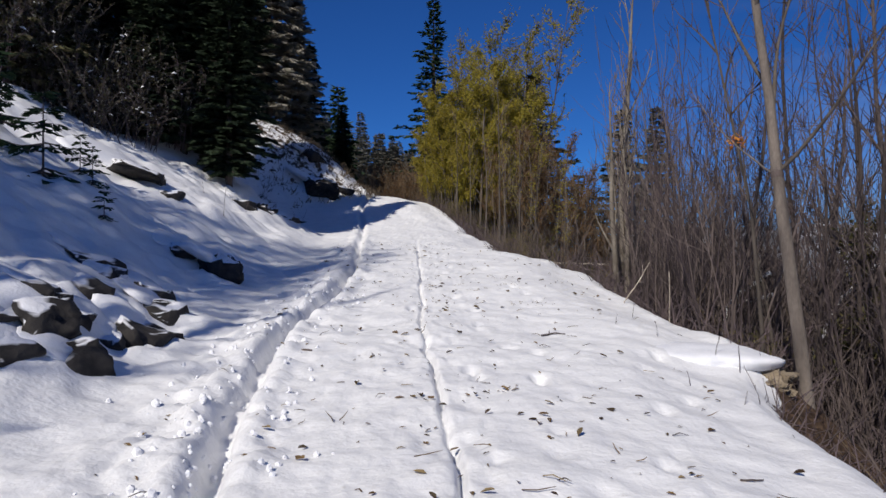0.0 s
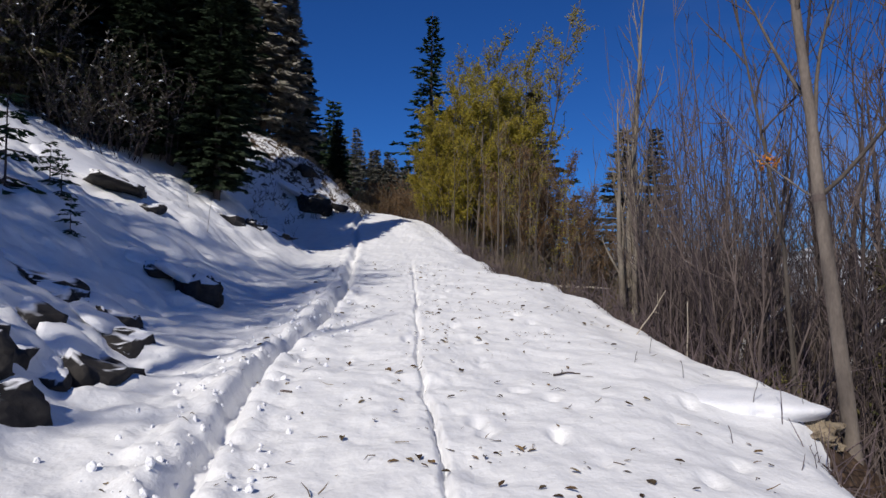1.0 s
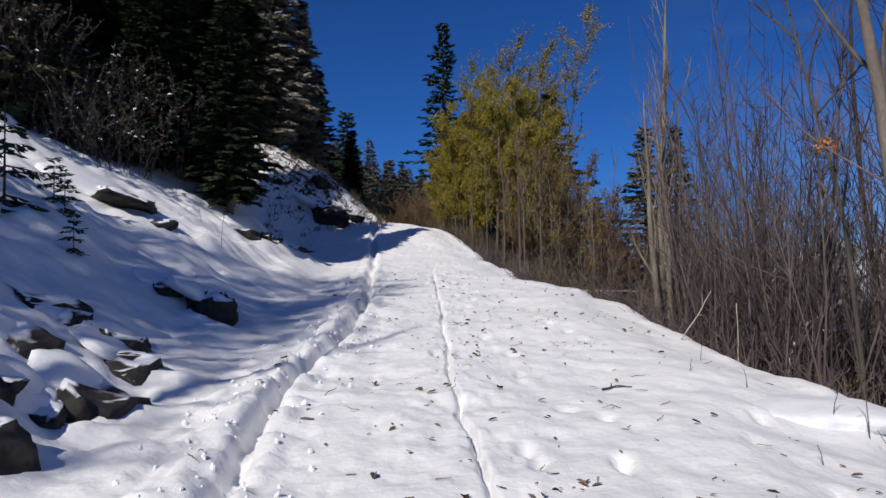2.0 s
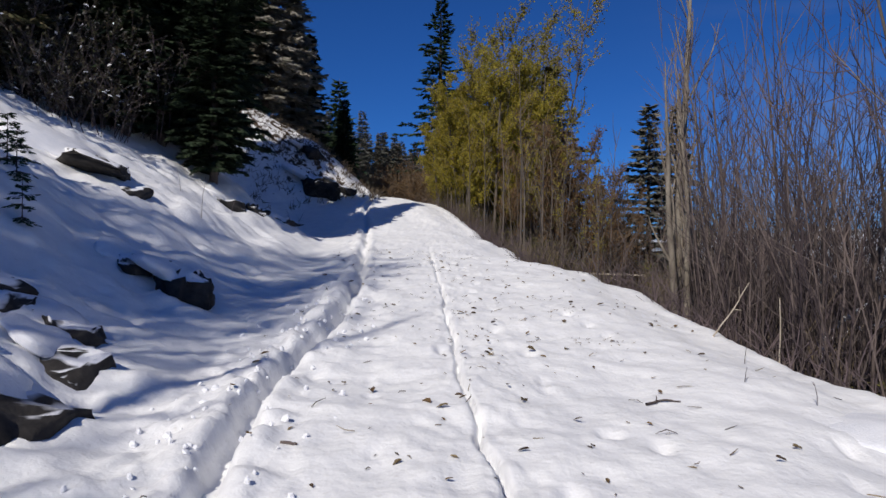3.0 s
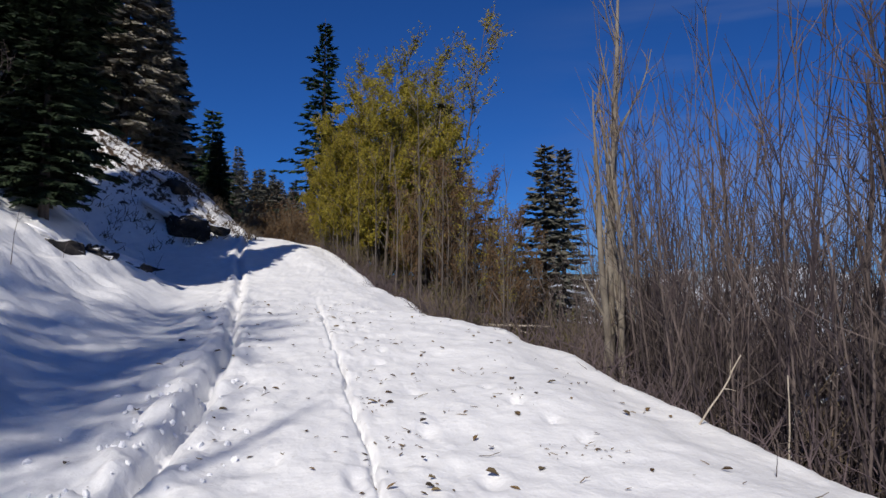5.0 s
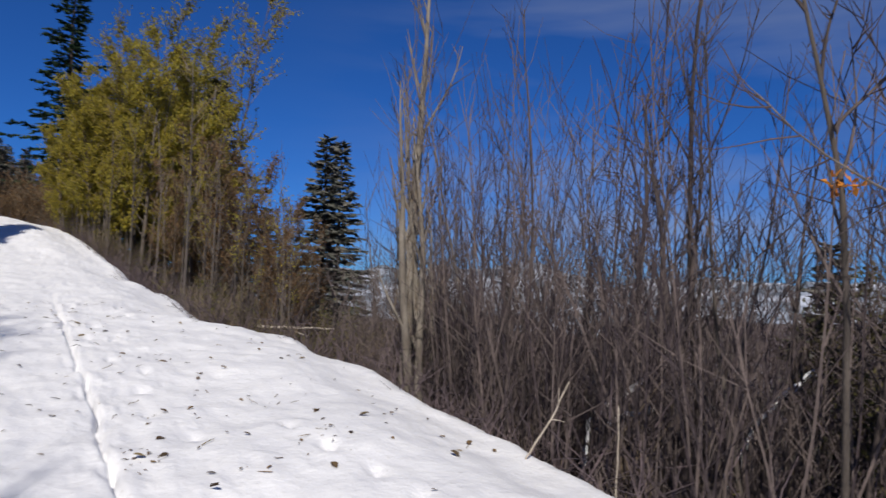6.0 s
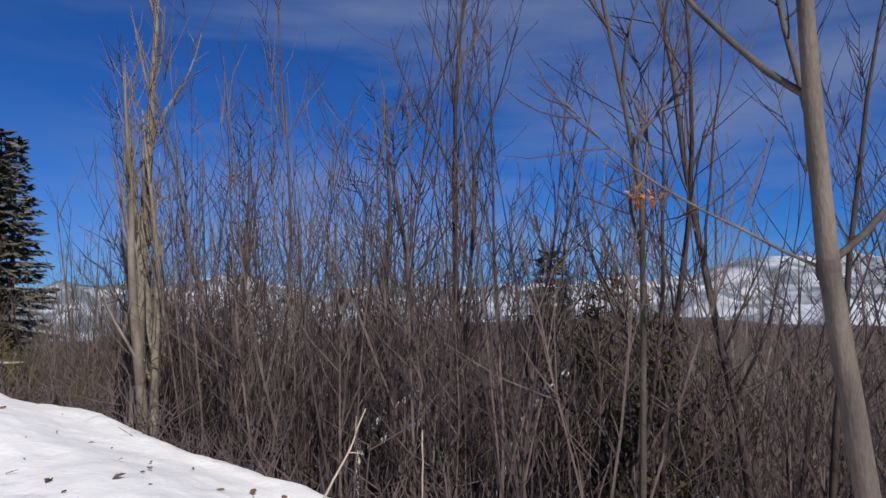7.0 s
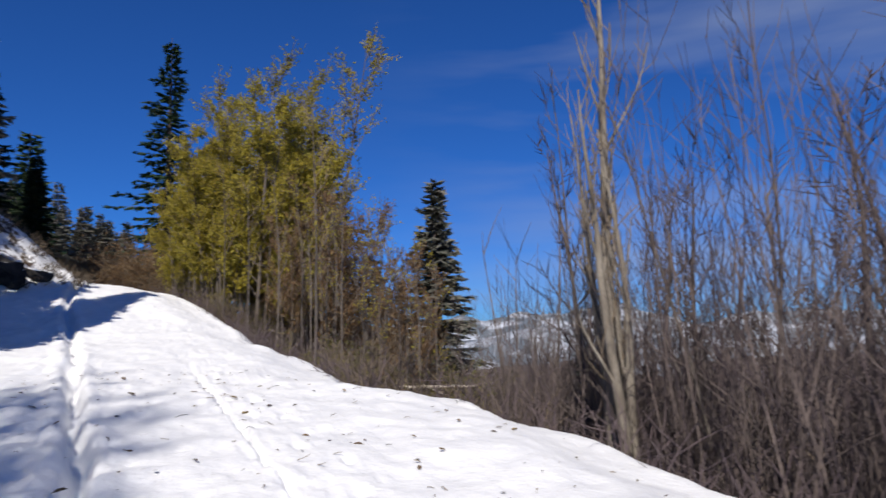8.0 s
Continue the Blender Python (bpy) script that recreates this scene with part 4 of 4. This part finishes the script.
stick("fallen_branch", "short dark twig on the snow", [(-1.62, 8.0, g(-1.62, 8.0) + 0.015), (-1.50, 7.96, g(-1.50, 7.96) + 0.012)], 0.014, 0.010, BARK_DARK, 5, 0, 9)
stick("snowy_branch", "bent fallen branch with a line of snow", [(6.12, 15.48, -1.21), (6.24, 15.54, -0.39), (6.4, 15.64, 0.28), (6.63, 15.48, 0.58), (7.09, 15.06, 1.04)], 0.05, 0.03, BARK_DARK, 6, 2, 10, 0.05, "log")
stick("snowy_branch", "fallen branch with a line of snow", [(6.37, 15.54, 0.15), (6.68, 15.29, 0.4), (7.11, 14.98, 0.59)], 0.04, 0.03, BARK_DARK, 6, 1, 11, 0.045, "log")
stick("snowy_branch", "leaning dead branch with a line of snow", [(7.36, 14.11, -1.34), (7.54, 13.99, -0.36), (7.85, 13.8, 0.45), (8.12, 13.54, 0.97), (8.33, 13.22, 1.29)], 0.05, 0.03, BARK_DARK, 6, 3, 12, 0.045, "log")
stick("snowy_branch", "leaning dead branch with a line of snow", [(8.4, 11.6, -1.8), (8.7, 11.5, -1.0), (9.2, 11.4, -0.4)], 0.03, 0.02, BARK_DARK, 6, 2, 13, 0.028, "log")
olive = bare_tree(random.Random(66), 5.6, 0.05, (0, 0), BARK_DARK, TWIG, 1.5, OLIVE_DULL, 6, 0.5, 0.08, "olive_bush", "tall bush with dry olive-green leaves in the wood", "shrub", stems=4, spread=0.85, per_metre=2.2)
settle(olive, 7.3, 12.2)
for k, (x, y, q) in enumerate([(9.8, 14.2, 1.1), (11.4, 13.2, 1.15), (12.5, 12.0, 1.1)]):
    plant(olive, x, y, 80 * k, q, grp="olive bushes in the wood")
tagged(olive, group="olive bushes in the wood")
for k, (x, y, h, lean) in enumerate([(-5.73, 18.15, 0.9, 0.1), (-5.5, 26.9, 0.7, 0.35), (-5.65, 26.7, 0.6, -0.3), (3.55, 8.3, 0.62, -0.1), (3.3, 8.5, 0.42, 0.3), (3.95, 8.6, 0.3, -0.1), (2.9, 6.7, 0.12, 0.4), (2.6, 7.3, 0.16, -0.2),
                                     (3.2, 7.0, 0.2, -0.3), (2.45, 9.9, 0.14, 0.3), (2.9, 9.4, 0.2, -0.1), (3.1, 11.4, 0.22, 0.2), (-6.9, 20.1, 0.5, -0.2), (-6.1, 21.5, 0.4, 0.2)]):
    z = g(x, y)
    stick("dry_stalk", "thin dry stalk sticking out of the snow", [(x, y, z - 0.05), (x + lean * h * 0.4, y, z + h * 0.55), (x + lean * h, y + 0.03, z + h)], 0.004 + 0.004 * h, 0.0025, TWIG, 5, 2 if h > 0.3 else 1, 30 + k, category="stalk")


# ---------------------------------------------------------------- leaf litter on the snow
def litter():
    r = random.Random(23)
    sh = Shape()
    for k in range(700):
        y = 2.4 + 21 * r.random() ** 1.3
        lo, hi = float(FOOT(y)) + 0.3, float(EDGE(y)) - 0.2
        x = r.uniform(lo, hi) if k % 3 else r.gauss(float(TRACK(y)) + 0.25, 0.7)
        small = 1.0
        if k % 9 == 0:               # drifted into hollows
            hx, hy = r.choice(((1.41, 13.5), (1.27, 11.7), (1.6, 11.6), (-0.09, 12.1), (0.52, 12.8), (-0.24, 13.3), (0.39, 6.3)))
            x, y, small = hx + r.gauss(0, 0.09), hy + r.gauss(0, 0.14), 0.55
        if not lo < x < hi:
            continue
        z = g(x, y) + 0.008
        a, ln = r.uniform(0, 6.28), small * r.choice((0.03, 0.05, 0.07, 0.10)) * r.uniform(0.8, 1.2)
        d = Vector((math.cos(a), math.sin(a), r.uniform(-0.1, 0.35))).normalized()
        s_ = d.cross(Vector((0, 0, 1))).normalized()
        c = Vector((x, y, z))
        if r.random() < 0.3:         # a bit of twig
            sh.tube([c, c + d * ln * 0.8 + Vector((0, 0, 0.004)), c + (d + rand_dir(r) * 0.3) * ln * 1.5], [0.004, 0.004, 0.002], 4)
        else:                        # a curled leaf, with thickness
            w = ln * r.uniform(0.3, 0.6)
            i = len(sh.v)
            curl = Vector((0, 0, r.uniform(0.2, 0.6) * w))
            top = [c, c + d * ln * 0.35 + s_ * w * 0.5 + curl, c + d * ln * 0.75 + s_ * w * 0.35 + curl, c + d * ln + Vector((0, 0, 0.006)), c + d * ln * 0.75 - s_ * w * 0.35 + curl * 0.8, c + d * ln * 0.35 - s_ * w * 0.5 + curl * 0.8]
            sh.v += top + [p - Vector((0, 0, 0.002)) for p in top]
            for o in (0, 6):
                sh.f += [(i + o, i + o + 1, i + o + 2, i + o + 3), (i + o, i + o + 3, i + o + 4, i + o + 5)]
            for q in range(6):
                q2 = (q + 1) % 6
                sh.f.append((i + q, i + q2, i + 6 + q2, i + 6 + q))
    ob = part("leaf_litter", (sh.v, sh.f), LITTER)
    tagged(ob, "scattered brown dead leaves and bits of twig on snow", "leaves", kind="stuff")


litter()


# loose crumbs of snow beside the wheel track
def crumbs():
    r = random.Random(29)
    bm = bmesh.new()
    for _ in range(300):
        y = 2.6 + 12 * r.random() ** 1.4
        x = float(RUT(y)) + r.choice((-1, -1, 1)) * abs(r.gauss(0.28, 0.25))
        s_ = r.uniform(0.012, 0.045)
        m = Matrix.Translation((x, y, g(x, y) + s_ * 0.3)) @ Euler((r.random() * 6, r.random() * 6, r.random() * 6)).to_matrix().to_4x4() @ Matrix.Diagonal((s_, s_ * r.uniform(0.5, 1), s_ * r.uniform(0.4, 0.8), 1))
        bmesh.ops.create_icosphere(bm, subdivisions=1, radius=1.0, matrix=m)
    ob = part("snow_crumbs", bm, SNOW)
    tagged(ob, "loose crumbs of snow thrown up beside the wheel track", "snow", kind="stuff")


crumbs()


# ---------------------------------------------------------------- the wood down the slope and the far hills
def far_wood():
    r = random.Random(37)
    sh = Shape()
    for _ in range(1600):
        y = r.uniform(-10, 150)
        e = 11 + 120 * r.random() ** 1.7
        x = float(EDGE(y)) + e
        if x / max(y, 1) < 0.2 and y > 30:
            continue
        z = float(ground_height(np.array([x]), np.array([y]), False)[0])
        h = r.uniform(5, 9) + 6 * r.random() ** 3
        pts = limb(r, Vector((x, y, z - 0.3)), Vector((r.gauss(0, 0.08), r.gauss(0, 0.08), 1)), h, 4, 0.06, 0.02)
        sh.tube(pts, [0.09, 0.07, 0.055, 0.035, 0.012], 3, False)
        for _ in range(8):
            q, d = along(pts, r.uniform(0.15, 1))
            sh.tube(limb(r, q, d + rand_dir(r) * 0.8, r.uniform(0.8, 2.2), 2, 0.2, 0.1), [0.028, 0.02, 0.008], 3, False)
    # the lighter, greyer bark puts the distance haze into the colour
    ob = part("distant_wood", (sh.v, sh.f), BARK)
    tagged(ob, "distant leafless brown wood down the slope", "trees", kind="stuff")


far_wood()


def undergrowth():
    """Arching stems and brambles under the trees, too many to tell apart."""
    r = random.Random(41)
    tones = [Shape(), Shape(), Shape()]
    lumps = Shape()
    for n_ in range(5600):
        sh = tones[(0, 0, 1, 1, 2)[n_ % 5]]
        y = r.uniform(3, 45)
        e = 0.35 + 14 * r.random() ** 1.3
        x = float(EDGE(y)) + e
        if (x - 4.7) ** 2 + (y - 9.25) ** 2 < 0.1:
            continue
        z = float(ground_height(np.array([x]), np.array([y]), False)[0]) - 0.25
        h = r.uniform(0.5, 2.3) * (0.35 + 0.65 * min(1, e / 3)) * (0.3 if y < 9.5 and e < 1.8 else 1)
        lean = rand_dir(r) * 0.75
        pts = limb(r, Vector((x, y, z)), Vector((lean.x, lean.y, 1)), h, 3, 0.25, 0.0)
        sh.tube(pts, [0.014, 0.011, 0.008, 0.004], 3, False)
        for _ in range(2):
            q, d = along(pts, r.uniform(0.3, 1))
            sh.tube(limb(r, q, d + rand_dir(r), r.uniform(0.2, 0.8), 2, 0.3, 0.0), [0.008, 0.006, 0.003], 3, False)
        if n_ % 24 == 0 and e > 2.6:
            q, d = along(pts, r.uniform(0.3, 0.9))
            sz = r.uniform(0.015, 0.04)
            lumps.tube([q - d * sz * 1.6, q - d * sz * 0.6, q + d * sz * 0.7, q + d * sz * 1.8], [sz * 0.3, sz, sz * 0.9, sz * 0.2], 6)
    for sh, mat in zip(tones, (TWIG, TWIG, BARK_DARK)):
        tagged(part("undergrowth", (sh.v, sh.f), mat), "tangled brown undergrowth of leafless stems and brambles", "undergrowth", kind="stuff")
    tagged(smooth(part("snow_lumps", (lumps.v, lumps.f), SNOW)), "small lumps of snow caught in the undergrowth", "snow", kind="stuff")


undergrowth()


def hill_material():
    m = bpy.data.materials.new("far_hill")
    m.use_nodes = True
    n, l = m.node_tree.nodes, m.node_tree.links
    b = n["Principled BSDF"]
    tc, t1, t2 = n.new("ShaderNodeTexCoord"), n.new("ShaderNodeTexNoise"), n.new("ShaderNodeTexNoise")
    t1.inputs["Scale"].default_value, t1.inputs["Detail"].default_value = 0.011, 10
    t2.inputs["Scale"].default_value, t2.inputs["Detail"].default_value = 0.06, 5
    ramp, mix = n.new("ShaderNodeValToRGB"), n.new("ShaderNodeMix")
    # woods and snow in pale blue-grey: the haze is mixed into both colours
    ramp.color_ramp.elements[0].position, ramp.color_ramp.elements[1].position = 0.42, 0.66
    ramp.color_ramp.elements[0].color, ramp.color_ramp.elements[1].color = (0.13, 0.16, 0.19, 1), (0.62, 0.65, 0.70, 1)
    mix.data_type, mix.blend_type = "RGBA", "OVERLAY"
    mix.inputs["Factor"].default_value = 0.5
    for t in (t1, t2):
        l.new(tc.outputs["Object"], t.inputs["Vector"])
    l.new(t1.outputs["Fac"], ramp.inputs["Fac"])
    l.new(ramp.outputs["Color"], mix.inputs["A"])
    l.new(t2.outputs["Fac"], mix.inputs["B"])
    l.new(mix.outputs["Result"], b.inputs["Base Color"])
    b.inputs["Roughness"].default_value = 1.0
    return m


def far_hills():
    """A range of hills across the valley, from ahead round to behind the right."""
    mat = hill_material()
    na, nr = 260, 30
    A, R = np.meshgrid(np.linspace(radians(14), radians(150), na), np.linspace(900, 2600, nr))
    X, Y = np.sin(A) * R, np.cos(A) * R
    rise = np.interp(np.degrees(A), [14, 30, 55, 70, 82, 110, 150], [30, 50, 60, 85, 150, 180, 120])
    Z = -75 + (rise + 70) * step((R - 900) / 1500) * (1 + 0.55 * fbm(np.degrees(A) * 0.09, R * 0.0012)) + 60 * fbm(X * 0.006, Y * 0.006)
    i = (np.arange(nr - 1)[:, None] * na + np.arange(na - 1)).ravel()
    quads = np.stack([i, i + na, i + na + 1, i + 1], 1)
    ob = smooth(part("far_hills", (np.stack([X, Y, Z], -1).reshape(-1, 3).tolist(), quads.tolist()), mat))
    tagged(ob, "distant snowy hills with dark woods across the valley", "hills", kind="structure")


far_hills()


def thin_stems():
    """Whip-thin upright stems that fill the wood."""
    r = random.Random(61)
    tones = [Shape(), Shape()]
    for n_ in range(2700):
        y = r.uniform(6, 32)
        e = 0.8 + 13 * r.random() ** 1.2
        x = float(EDGE(y)) + e
        if x / y < 0.27 or (y < 11 and e < 2):
            continue
        z = float(ground_height(np.array([x]), np.array([y]), False)[0]) - 0.25
        h = 2.6 + 4.8 * r.random() ** 1.3
        pts = limb(r, Vector((x, y, z)), Vector((r.gauss(0, 0.10), r.gauss(0, 0.10), 1)), h, 5, 0.09, 0.03)
        r0 = r.uniform(0.008, 0.018)
        tones[n_ % 2].tube(pts, [r0, r0 * 0.9, r0 * 0.75, r0 * 0.6, r0 * 0.4, 0.004], 3, False)
        for _ in range(11):
            q, d = along(pts, r.uniform(0.3, 1))
            tones[n_ % 2].tube(limb(r, q, d + rand_dir(r) * 0.75, r.uniform(0.3, 1.3), 2, 0.2, 0.08), [0.006, 0.005, 0.003], 3, False)
    for sh, mat in zip(tones, (BARK_DARK, TWIG)):
        tagged(part("thin_stems", (sh.v, sh.f), mat), "dense whip-thin leafless stems in the wood", "saplings", kind="stuff")


thin_stems()


def spur_grass():
    r = random.Random(53)
    sh = Shape()
    for _ in range(420):
        y = r.gauss(38.5, 2.6)
        x = float(FOOT(y)) - r.uniform(0.3, 7)
        z = ground_at(x, y)
        for _ in range(6):
            p = Vector((x + r.gauss(0, 0.12), y + r.gauss(0, 0.12), z - 0.03))
            sh.tube(limb(r, p, Vector((r.gauss(0.3, 0.5), r.gauss(-0.2, 0.5), 0.8)), r.uniform(0.15, 0.5), 2, 0.3, -0.15), [0.016, 0.012, 0.004], 3, False)
    tagged(part("dry_grass", (sh.v, sh.f), TWIG_TAN), "dry grass and twigs poking from the snowy spur", "grass", kind="stuff")


spur_grass()
